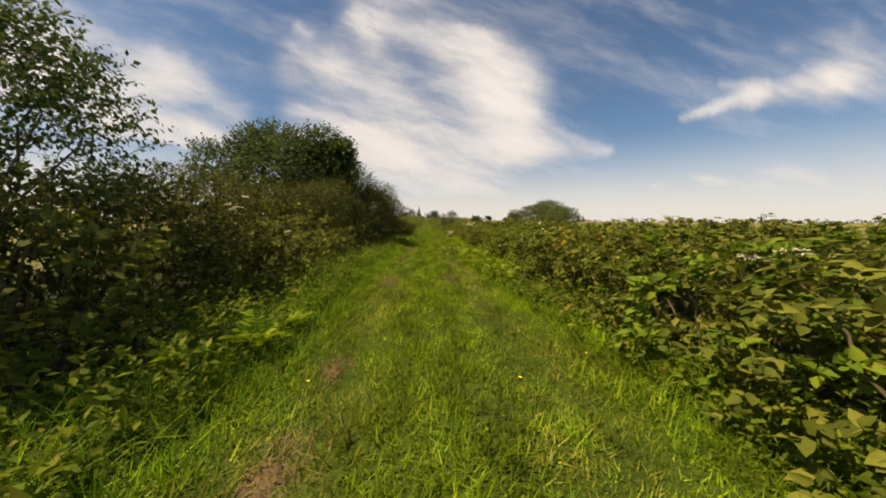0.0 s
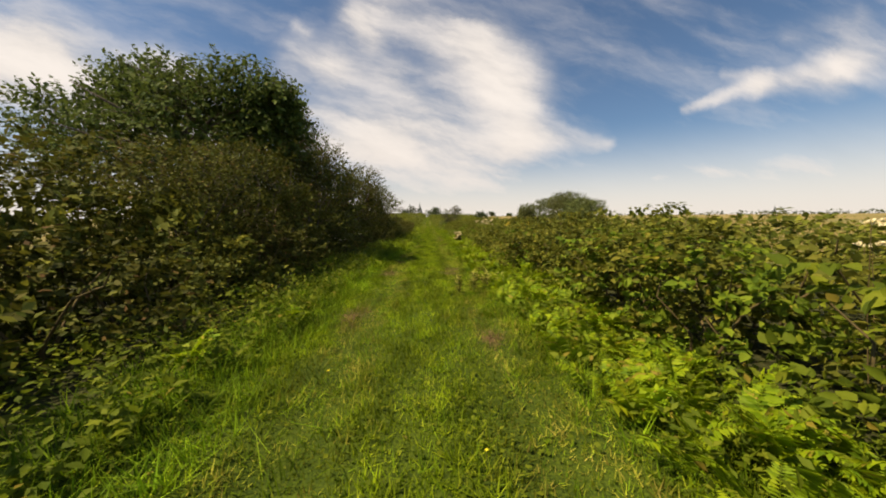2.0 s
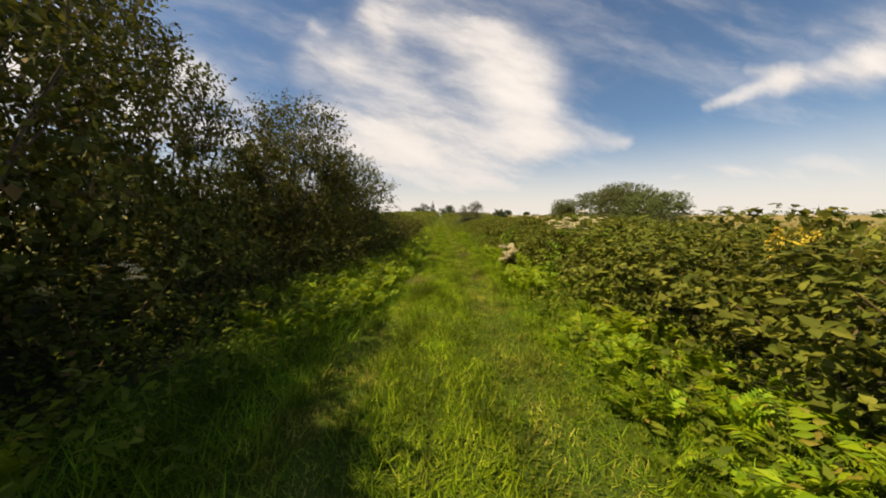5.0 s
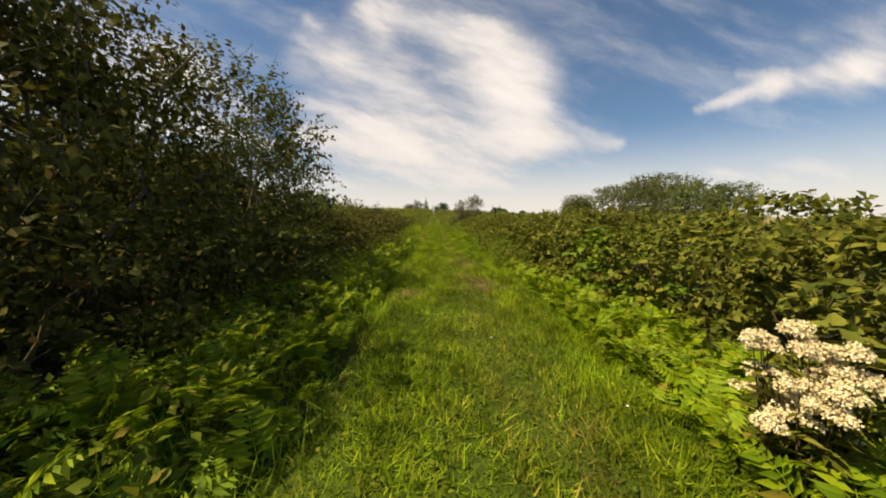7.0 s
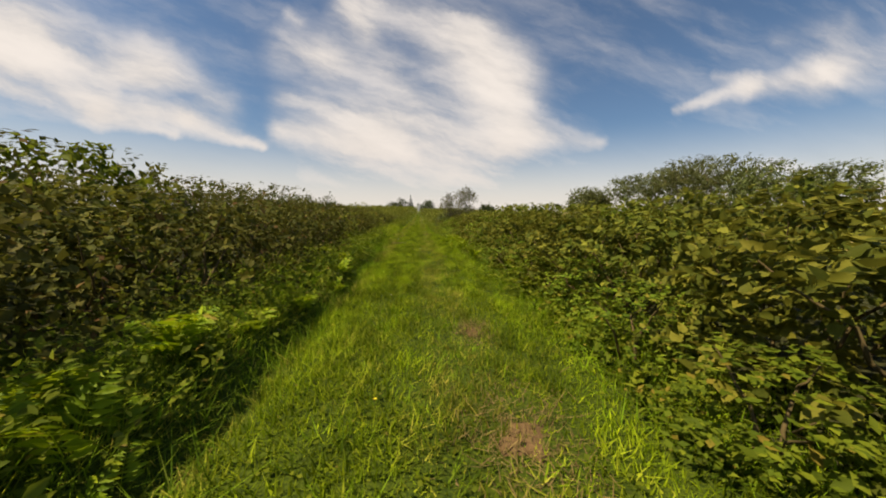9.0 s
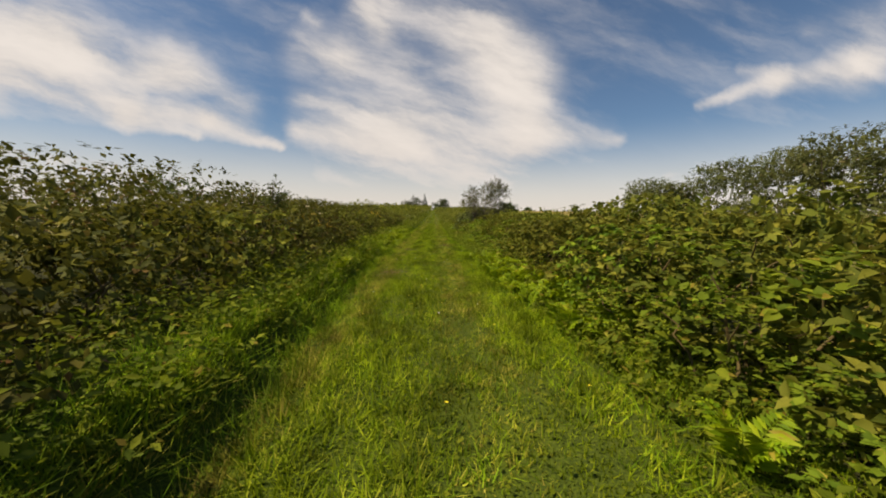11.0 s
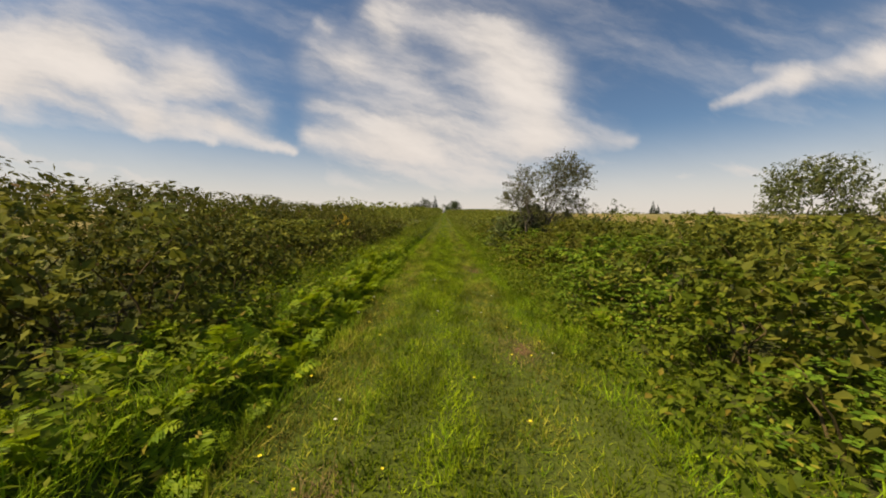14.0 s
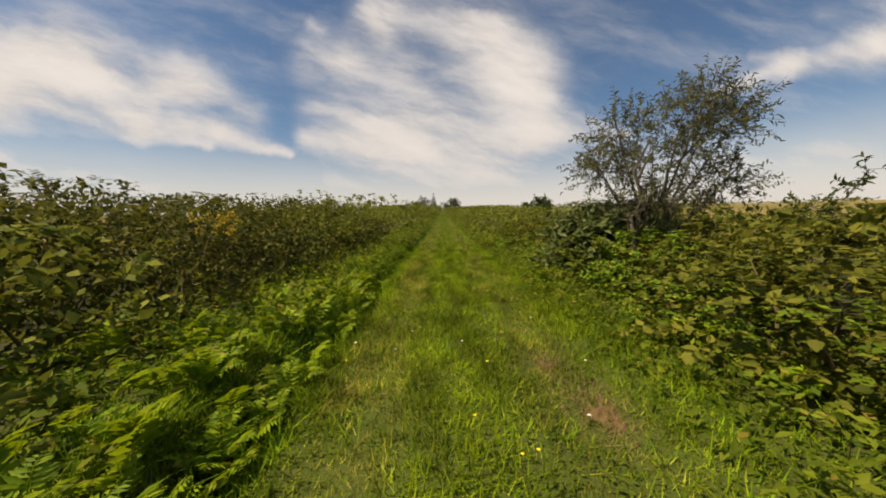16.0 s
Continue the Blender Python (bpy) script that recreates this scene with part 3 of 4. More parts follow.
def build_grass():
    rng = np.random.default_rng(3)
    n = 600000
    Y = rng.uniform(-1, 54, n)
    l, r = lerp(TRACK_L, Y) - 0.45, lerp(TRACK_R, Y) + 0.65
    X = l + (r - l) * rng.random(n)
    ok = clear_of_patches(X, Y, rng) & (rut(X, Y) < rng.random(n) * 1.3)
    X, Y = X[ok], Y[ok]
    strip = np.exp(-((np.abs(X - 0.1) - 0.62) / 0.22) ** 2)
    clump = 0.85 + 0.35 * np.sin(X * 2.1 + 1.7 * np.sin(Y * 0.9)) * np.sin(Y * 1.3 + X) + 0.5 * np.sin(X * 9 + np.sin(Y * 3) * 2) * np.sin(Y * 6 + X * 3)
    H = (0.074 - 0.022 * strip) * rng.uniform(0.5, 1.4, len(X)) * np.clip(clump, 0.55, 1.6)
    H = np.where((Y > 24) & (X < lerp(TRACK_L, Y) + 0.45), H * 1.5, H)
    H = np.where(np.abs(X - 0.2) < 0.5, np.minimum(H, 0.09), H)
    stuff("grass", *blades(rng, X, Y, H, rng.uniform(0.0032, 0.0068, len(X)), 1.2, False), M_GRASS, "short mown green grass on the track", "grass")
    n = 84000
    Y = rng.uniform(-1, 56, n)
    l, r = lerp(TRACK_L, Y), lerp(TRACK_R, Y)
    u = rng.random(n)
    u = np.where(rng.random(n) < 0.55, u, np.where(rng.random(n) < 0.5, rng.beta(1, 6, n), rng.beta(6, 1, n)))
    X = l - 0.35 + (r - l + 0.75) * u
    tufts = 2300
    pick = rng.integers(0, tufts, n)
    ty, tu, th = rng.uniform(-1, 56, tufts), rng.random(tufts), rng.uniform(0.6, 2.3, tufts)
    tx = lerp(TRACK_L, ty) + (lerp(TRACK_R, ty) - lerp(TRACK_L, ty)) * tu
    in_tuft = rng.random(n) < 0.5
    X = np.where(in_tuft, tx[pick] + rng.normal(0, 0.055, n), X)
    Y = np.where(in_tuft, ty[pick] + rng.normal(0, 0.05, n), Y)
    grow = np.where(in_tuft, th[pick], 1.0)
    ok = clear_of_patches(X, Y, rng, 0.25) & (rut(X, Y) < rng.random(n) * 1.2)
    X, Y, u, grow = X[ok], Y[ok], u[ok], grow[ok]
    edge = np.clip(np.abs(u - 0.5) * 2.6 - 0.85, 0, 1)
    H = (0.05 + 0.11 * edge) * rng.uniform(0.5, 1.4, len(X)) * grow
    H = np.where(np.abs(X - 0.2) < 0.5, np.minimum(H, 0.11), H)
    stuff("long_grass", *blades(rng, X, Y, H, rng.uniform(0.0028, 0.005, len(X)), 1.15, False), M_LONG, "longer bent green grass along the track", "grass")
    n = 32000
    Y = 54 + 110 * rng.random(n) ** 1.7
    l, r = lerp(TRACK_L, Y) - 0.3, lerp(TRACK_R, Y) + 0.3
    X = l + (r - l) * rng.random(n)
    stuff("far_grass", *blades(rng, X, Y, 0.09 * rng.uniform(0.5, 1.4, n), np.full(n, 0.012), 0.8, False), M_GRASS, "mown green grass farther along the track", "grass")
    # clover and small broad weeds in the turf
    n = 70000
    Y = rng.uniform(-1, 54, n)
    l, r = lerp(TRACK_L, Y) - 0.3, lerp(TRACK_R, Y) + 0.4
    X = l + (r - l) * rng.random(n)
    ok = clear_of_patches(X, Y, rng) & (np.sin(X * 4.3 + 1.3 * np.sin(Y * 1.9)) + np.sin(Y * 2.7 + X) + rng.normal(0, 0.8, n) > -0.2)
    X, Y = X[ok], Y[ok]
    k = len(X)
    P = np.stack([X, Y, ground_z(X, Y) + rng.uniform(0.012, 0.05, k)], 1)
    A = np.stack([rng.normal(size=k), rng.normal(size=k), rng.uniform(-0.1, 0.5, k)], 1)
    N = np.array([0, 0, 1.0]) + rng.normal(size=(k, 3)) * 0.35
    stuff("clover", *leaves(P, A, N, rng.uniform(0.5, 1.35, k) ** 2 * 0.019, 0.72, False), M_CLOVER, "small green clover leaves in the turf", "clover")


build_grass()


def build_patches():
    rng = np.random.default_rng(11)
    for px, py, pr in PATCHES:
        ob = thing("bare_patch", "bare reddish soil patch with dead straw in the grass", "bare patch", "bare patches on the track")
        ob.location = (px, py, float(ground_z(px, py)))
        k = 14
        a = np.arange(k) * 6.283 / k
        rr = pr * 0.62 * rng.uniform(0.45, 1.2, k)
        ring = np.stack([np.cos(a) * rr, np.sin(a) * rr * 1.6, np.full(k, -0.03)], 1)
        inner = ring * (0.6, 0.6, 0) + (0, 0, 0.008) + np.stack([np.zeros(k), np.zeros(k), rng.uniform(-0.004, 0.006, k)], 1)
        v = np.concatenate([ring, inner, [(0, 0, 0.012)]])
        t = []
        for i in range(k):
            j = (i + 1) % k
            t += [(i, j, k + j), (i, k + j, k + i), (k + i, k + j, 2 * k)]
        part("soil", mesh_of("soil", v, t, M_SOIL, True), ob)
        n = int(3200 * pr)
        X, Y = rng.normal(0, pr * 0.55, n), rng.normal(0, pr * 0.9, n)
        part("straw", mesh_of("straw", *blades(rng, X, Y, rng.uniform(0.02, 0.07, n), rng.uniform(0.0018, 0.0035, n), 1.8, False, np.full(n, 0.002)), M_STRAW), ob, "dead straw-coloured grass blades")["kind"] = "stuff"


build_patches()


# ---- thickets ----
def build_thickets():
    rng = np.random.default_rng(21)
    text = "dense dark green bramble bush beside the track"
    grp = "brambles along the track"
    protos = [make_shrub("bramble_bush", 100 + k, 0.62, 1.0, 155, 11, 0.076, 0.68, M_BRAMBLE, M_STEM, text, "bush", grp, stems=4, twiggy=False,
                         twig_len=(0.12, 0.30), lump=0.7, skirts=0.32) for k in range(5)]
    behind = [make_shrub("bramble_bush", 120 + k, 0.66, 1.0, 125, 11, 0.082, 0.68, M_BRAMBLE, M_STEM, text, "bush", grp, False, stems=3, twiggy=False,
                         twig_len=(0.12, 0.30), lump=0.7, skirts=0.3) for k in range(4)]
    bright = [make_shrub("raspberry_bush", 140 + k, 0.54, 1.0, 120, 11, 0.076, 0.66, M_BRIGHT, M_STEM,
                         "bright green leafy raspberry bush beside the track", "bush", "raspberry bushes along the track", stems=4, twiggy=False,
                         twig_len=(0.12, 0.28), lump=0.6, skirts=0.32) for k in range(2)]
    # leaf colour darker than the brambles, with the shade of this side painted in
    under = [make_shrub("undergrowth_bush", 160 + k, 0.66, 1.0, 150, 10, 0.068, 0.62, M_ALDER_AND_SHADE, M_STEM, "olive leafy undergrowth below the tall shrubs, leaf darkened for shade", "bush",
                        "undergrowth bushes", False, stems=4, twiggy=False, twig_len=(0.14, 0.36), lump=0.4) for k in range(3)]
    rows = []
    for y in np.arange(-1.5, 58, 0.92):
        base = lerp(HEDGE_R, y)
        for k, off in enumerate((0.5, 1.45)):
            top = (1.05 if k else 0.84) + (0.10 if 22 < y < 36 else 0.0) + (0.08 if k and 8 < y < 12.5 else 0.0) + ((0.12 if k else 0.04) if 34.5 < y < 41 else 0.0)
            top *= 0.92 if y > 44 else 1.0
            rows.append((base + off + rng.normal(0, 0.1), y + rng.uniform(-0.3, 0.3), top * rng.uniform(0.88, 1.1), k))
    for y in np.arange(26.8, 58, 0.92):
        base = lerp(HEDGE_L, y)
        for k, off in enumerate((0.42, 1.4)):
            top = ((1.2 if y < 41 else 1.32) if k else (1.02 if y < 41 else 1.08))
            rows.append((base - off + rng.normal(0, 0.1), y + rng.uniform(-0.3, 0.3), top * rng.uniform(0.88, 1.1), k))
    for y in np.arange(-1, 12, 0.9):
        base = lerp(HEDGE_L, y)
        rows.append((base - 0.45 + rng.normal(0, 0.1), y + rng.uniform(-0.3, 0.3), 0.95 * rng.uniform(0.85, 1.15), 0))
        rows.append((base - 1.3 + rng.normal(0, 0.1), y + rng.uniform(-0.3, 0.3), 1.4 * rng.uniform(0.9, 1.1), 1))
    for y in np.arange(12, 26.5, 1.0):
        rows.append((lerp(HEDGE_L, y) - 0.4 + rng.normal(0, 0.08), y, 0.9 * rng.uniform(0.8, 1.15), 0))
        rows.append((lerp(HEDGE_L, y) - 1.35 + rng.normal(0, 0.1), y + 0.5, 1.5 * rng.uniform(0.85, 1.15), 1))
        rows.append((lerp(HEDGE_L, y) - 2.5 + rng.normal(0, 0.1), y + 0.2, 1.9 * rng.uniform(0.85, 1.15), 1))
    # left of the track most bushes take the leaf darkened for shade
    for x, y, h, back_row in rows:
        if x < 0 and y < 12 and rng.random() < 0.35:
            put_copy(behind[rng.integers(4)], x, y, 0, rng.uniform(0, 360), rng.uniform(0.95, 1.2), h)
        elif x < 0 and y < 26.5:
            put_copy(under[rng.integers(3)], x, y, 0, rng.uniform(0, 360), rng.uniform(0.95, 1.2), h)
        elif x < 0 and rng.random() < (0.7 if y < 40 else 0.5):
            put_copy(under[rng.integers(3)], x, y, 0, rng.uniform(0, 360), rng.uniform(0.95, 1.2), h, "dense olive leafy bush in the thicket, leaf darkened for shade")
        elif x > 0 and rng.random() < ((0.4 if y > 38 else 0.22) if h < 1.0 else 0.1 if h < 1.25 else 0.0):
            put_copy(bright[rng.integers(2)], x - 0.1, y, 0, rng.uniform(0, 360), rng.uniform(0.95, 1.2), h)
        else:
            put_copy(behind[rng.integers(4)] if back_row or x < 0 else protos[rng.integers(5)], x, y, 0, rng.uniform(0, 360), rng.uniform(0.95, 1.2), h)
    low = make_shrub("raspberry_bush", 170, 0.40, 1.0, 110, 9, 0.058, 0.58, M_BRIGHT, M_STEM, "low bright green raspberry shoots on the verge", "bush",
                     "raspberry bushes along the track", False, stems=3, twiggy=False, twig_len=(0.1, 0.25), lump=0.35)
    for y in np.concatenate([np.arange(25.5, 34, 0.9), np.arange(38.6, 55, 0.8)]):
        put_copy(low, lerp(HEDGE_R, y) + 0.0 + rng.normal(0, 0.12), y + rng.uniform(-0.2, 0.2), 0, rng.uniform(0, 360), rng.uniform(0.8, 1.15), rng.uniform(0.35, 0.6))
    discard(low)
    put_copy(bright[0], -3.15, 29.0, 0, 40, 1.1, 1.6)
    put_copy(bright[1], -3.7, 28.1, 0, 10, 1.1, 1.25)
    for p in protos + behind + bright + under:
        discard(p)


build_thickets()


def build_back_thicket():
    """The rest of the thickets, out to where the open field begins."""
    rng = np.random.default_rng(31)
    out = []

    def clump(x, y, h, r, twigs, leaf):
        P, W = dome_twigs(rng, twigs, r, h, inner=0.55, lump=0.4)
        v, t = twig_leaves(rng, P, W, rng.uniform(0.2, 0.4, twigs), 5, leaf, 0.6, False)
        v[:, 2] *= h / np.percentile(v[:, 2], 95)
        v[:, 2] = np.where(v[:, 2] > h, h + (v[:, 2] - h) * 0.2, v[:, 2])
        out.append((v + (x, y, float(ground_z(x, y))), t))

    for y in np.arange(-2, 62, 1.25):
        for x in np.arange(4.3, 11, 1.2):
            h = (0.98 if x < 7 else 0.92) * rng.uniform(0.8, 1.15)
            if 24 < y < 40:
                h *= 1.1
            if 34 < y < 41.5 and x < 6:
                h *= 1.15
            clump(x + rng.normal(0, 0.25), y + rng.normal(0, 0.3), h, 0.85, 44, 0.125)
    stuff("thicket", *join(out), M_BRAMBLE, "wide green bramble thicket behind the front bushes", "thicket")
    out.clear()
    # left-hand thicket, its shade likewise put into the leaf colour
    for y in np.arange(26, 62, 1.25):
        for x in np.arange(-4.6, -14, -1.3):
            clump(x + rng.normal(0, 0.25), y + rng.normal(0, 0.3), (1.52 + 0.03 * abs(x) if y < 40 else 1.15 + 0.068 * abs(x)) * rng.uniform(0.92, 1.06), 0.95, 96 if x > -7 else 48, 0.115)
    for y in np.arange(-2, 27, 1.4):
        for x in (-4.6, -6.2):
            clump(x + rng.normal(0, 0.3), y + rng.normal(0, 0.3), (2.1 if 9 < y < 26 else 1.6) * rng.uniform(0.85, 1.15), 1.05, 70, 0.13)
    stuff("thicket", *join(out), M_ALDER_AND_SHADE, "wide dark olive thicket of young shrubs beside the track", "thicket")
    out.clear()
    for y in np.concatenate([np.arange(58, 84, 1.7), np.arange(84, 112, 2.6), np.arange(112, 200, 4.0)]):
        wide = 1.0 if y < 84 else 1.3 if y < 112 else 1.8
        for side in (-1, 1):
            for k in range(6):
                x = side * (2.5 + k * 1.6 * wide) + rng.normal(0, 0.25)
                clump(x, y + rng.normal(0, 0.5), ((1.15 if side > 0 else 1.6) + 0.05 * k) * rng.uniform(0.85, 1.25), wide, 26, 0.17 * wide)
    stuff("far_thicket", *join(out), M_BRAMBLE, "low green thicket lining the far track", "thicket")


build_back_thicket()


# ---- tall shrubs, trees ----
ALDERS = [(-3.9, 1.2, 2.8, 1.2), (-4.2, 3.4, 3.1, 1.2), (-4.6, 6.6, 2.0, 1.2), (-4.4, 9.0, 1.9, 1.2), (-3.4, 10.6, 2.1, 1.0), (-3.1, 12.2, 2.4, 1.1), (-3.0, 14.3, 2.6, 1.25),
          (-3.4, 16.2, 3.4, 1.25), (-4.9, 18.4, 5.0, 1.3), (-3.1, 20.9, 3.4, 1.2), (-2.9, 22.3, 3.1, 1.2), (-2.6, 24.1, 2.9, 1.15), (-3.15, 25.9, 2.5, 1.0),
          (-5.8, 17.2, 4.9, 1.6), (-5.3, 20.8, 4.4, 1.5), (-5.2, 24.0, 3.3, 1.4), (-6.2, 27.0, 2.6, 1.3)]


def build_alders():
    protos = [make_shrub("alder_shrub", 200 + k, 1.3, 3.0, 960, 9, 0.079, 0.64, M_ALDER_AND_SHADE, M_BARK, "tall dark olive alder shrub beside the track", "shrub",
                         "tall shrubs along the track", fine=False, stems=7, twig_len=(0.25, 0.55), lump=0.45, inner=0.5, droop=0.1, skirts=0.18) for k in range(4)]
    full = [make_shrub("alder_shrub", 220 + k, 1.3, 3.0, 1250, 10, 0.074, 0.62, M_TREE, M_BARK, "young leafy alder beside the track", "shrub",
                       "tall shrubs along the track", fine=False, stems=6, twig_len=(0.22, 0.5), lump=0.5, inner=0.35, droop=0.1, skirts=0.12) for k in range(2)]
    rng = np.random.default_rng(5)
    for k, (x, y, h, r) in enumerate(ALDERS):
        leafy = k in (0, 1, 12, 16)
        put_copy(full[k % 2] if leafy else protos[k % 4], x, y, 0, rng.uniform(0, 360), r / 1.3, h / 3.0, "young leafy alder beside the track" if leafy else "")
    for p in protos + full:
        discard(p)


build_alders()


def make_tree(name, seed, h, r, crown0, lobes, twigs, per, leaf, width, mat, label, category, trunk=0.09, lean=0.0, twig_len=(0.3, 0.6), fine=True, droop=0.15, face=0.8, trunks=1, balls=()):
    """A tree: trunk, limbs that fork, and leafy lobes round the limb ends."""
    rng = np.random.default_rng(seed)
    ob = thing(name, label, category)
    ends = []
    for j in range(trunks):
        off = rng.normal(size=2) * 0.12 * (trunks > 1)
        s = np.linspace(0, 1, 7)
        top = h * 0.72
        pts = np.stack([off[0] * (1 + 3 * s) + lean * s ** 1.5, off[1] * (1 + 3 * s), -0.05 + top * s], 1)
        pts[1:] += rng.normal(size=(6, 3)) * 0.025 * h
        part("trunk", mesh_of("trunk", *limb(pts, np.linspace(trunk, trunk * 0.3, 7), 8), M_BARK, True), ob)
        for k in range(lobes // trunks):
            f = rng.uniform(crown0 * 0.7, 0.98)
            p0 = np.array([np.interp(f, s, pts[:, i]) for i in range(3)])
            a = rng.uniform(0, 6.283)
            rise = rng.uniform(0.0, 0.30) * h
            reach = r * rng.uniform(0.35, 0.95) * (1.15 - 0.5 * abs(f - 0.6))
            p1 = p0 + np.array([math.cos(a) * reach, math.sin(a) * reach, rise])
            p1[2] = min(p1[2], h * 0.9)
            m = (p0 + p1) / 2 + rng.normal(size=3) * 0.06 * r + (0, 0, 0.08 * r)
            part("limb", mesh_of("limb", *limb([p0, (p0 + m) / 2, m, (m + p1) / 2, p1], np.linspace(trunk * 0.42, 0.008, 5), 5), M_BARK, True), ob)
            ends.append(p1)
            ends.append(m)
    if balls:
        for bx, by, bz, br in balls:
            p0 = np.array([bx * 0.25, by * 0.25, bz * 0.45])
            p1 = np.array([bx, by, bz])
            m = (p0 + p1) / 2 + (0, 0, -0.08 * br)
            part("limb", mesh_of("limb", *limb([p0, (p0 + m) / 2, m, (m + p1) / 2, p1 + (p1 - m) * 0.5], np.linspace(trunk * 0.5, 0.006, 5), 5), M_BARK, True), ob)
        ends = [np.array(b[:3]) for b in balls]
    P, W = [], []
    each = twigs // len(ends)
    for k, e in enumerate(ends):
        d = unit(rng.normal(size=(each, 3)))
        size = balls[k][3] if balls else r * (0.42 if k % 2 == 0 else 0.3)
        q = e + d * rng.uniform(0.15, 1, (each, 1)) ** 0.6 * size * (1, 1, 0.75)
        P.append(q)
        W.append(unit(d + rng.normal(size=(each, 3)) * 0.4 + (0, 0, 0.35)))
    P, W = np.concatenate(P), np.concatenate(W)
    L = rng.uniform(*twig_len, len(P))
    part("crown", mesh_of("crown", *twig_leaves(rng, P, W, L, per, leaf, width, fine, droop, face), mat), ob)["kind"] = "stuff"
    part("twigwork", mesh_of("twigwork", *rods(P - W * 0.12, P + W * L[:, None] * 0.9, np.full(len(P), 0.0035), np.full(len(P), 0.0015)), M_BARK), ob)["kind"] = "stuff"
    return ob


oak = make_tree("broadleaf_tree", 301, 5.2, 2.4, 0.3, 26, 3400, 10, 0.12, 0.6, M_TREE, "broad dark green tree rising above the shrubs", "tree", 0.13, fine=False,
                balls=((1.3, 0.0, 4.0, 0.95), (-0.5, 0.2, 4.1, 1.05), (-2.6, 0.0, 3.3, 1.1), (0.4, -0.7, 3.3, 1.2), (1.8, 0.2, 3.1, 0.95),
                       (-1.3, -0.6, 2.6, 1.0), (0.9, -0.9, 2.1, 1.0), (-1.4, 0.3, 4.1, 0.8), (2.1, -0.2, 3.7, 0.55)))
oak.location = (-5.6, 14.3, 0)
willow = make_tree("willow_tree", 315, 2.7, 0.5, 0.42, 4, 860, 10, 0.080, 0.25, M_WILLOW, "small grey-green willow with an airy crown", "tree", 0.045, 0.15,
                   (0.2, 0.42), True, 0.2, 0.4, trunks=2,
                   balls=((-0.5, 0.0, 2.15, 0.40), (-0.72, 0.0, 1.6, 0.32), (0.8, 0.1, 2.65, 0.36), (1.15, 0.0, 2.3, 0.34), (0.4, 0.0, 2.35, 0.42), (0.0, 0.0, 1.75, 0.55),
                          (1.05, 0.0, 1.45, 0.36), (-0.3, -0.2, 1.1, 0.42), (0.45, 0.1, 1.15, 0.45), (0.6, 0.0, 1.9, 0.42)))
willow.location = (3.0, 49.75, 0)
for k, (x, y, h, r) in enumerate([(12.4, 47.8, 2.6, 0.9), (14.9, 47.6, 3.7, 1.6), (15.8, 45.4, 3.9, 1.7), (15.4, 43.2, 4.1, 1.6), (15.2, 40.9, 3.8, 1.6), (15.0, 38.7, 3.2, 1.5),
                                  (15.2, 36.5, 2.8, 1.3), (14.0, 52.6, 3.3, 1.7), (2.6, 50.2, 1.15, 0.6)]):
    b = make_shrub("willow_shrub", 330 + k, r, h, 760, 10, 0.16, 0.42, M_OSIER, M_BARK, "rounded grey-green willow shrub at the field edge", "shrub",
                   "willow shrubs at the field edge", fine=False, stems=6, twiggy=False, twig_len=(0.25, 0.55), lump=0.4, inner=0.25, droop=0.0)
    b.location = (x, y, 0)
for k, (x, y, h, r) in enumerate([(5.6, 22.0, 1.7, 0.5), (4.65, 48.9, 1.6, 0.3), (9.0, 51.0, 1.6, 0.35), (-3.2, 38.5, 1.75, 0.32), (-4.2, 37.3, 1.75, 0.35), (-4.1, 40.2, 1.7, 0.25), (-2.9, 30.2, 1.4, 0.25)]):
    s = make_tree("sapling", 350 + k, h, r, 0.5, 8, 90, 8, 0.08, 0.4, M_TREE, "slender young tree standing above the brambles", "tree", 0.018, 0.05, (0.1, 0.22))
    s.location = (x, y, 0)


def make_conifer(seed, h, r):
    rng = np.random.default_rng(seed)
    ob = thing("conifer", "dark narrow spruce on the far horizon", "tree", "far spruces")
    part("trunk", mesh_of("trunk", *limb([(0, 0, -0.1), (0, 0, h * 0.5), (0, 0, h)], [0.02 * h, 0.012 * h, 0.002 * h], 6), M_BARK, True), ob)
    n = 520
    f = rng.uniform(0.06, 1, n)
    a = rng.uniform(0, 6.283, n)
    out = np.stack([np.cos(a), np.sin(a), np.full(n, -0.25)], 1)
    reach = r * (1 - f) ** 0.85 * rng.uniform(0.4, 1.1, n)
    P = np.stack([np.cos(a) * reach * 0.4, np.sin(a) * reach * 0.4, f * h], 1)
    v, t = leaves(P, out, np.array([0, 0, 1.0]) + rng.normal(size=(n, 3)) * 0.3, np.maximum(reach * 0.75, 0.12 * r), 0.5, False)
    part("needles", mesh_of("needles", v, t, M_PINE), ob)
    return ob


for k, (x, y, h) in enumerate([(-4.1, 195, 7.6), (72, 158, 4.6), (75, 160, 3.4), (187, 182, 4.6), (178, 205, 3.0), (118, 190, 3.4), (60, 178, 2.4)]):
    make_conifer(400 + k, h, h * 0.3).location = (x, y, float(ground_z(x, y)))
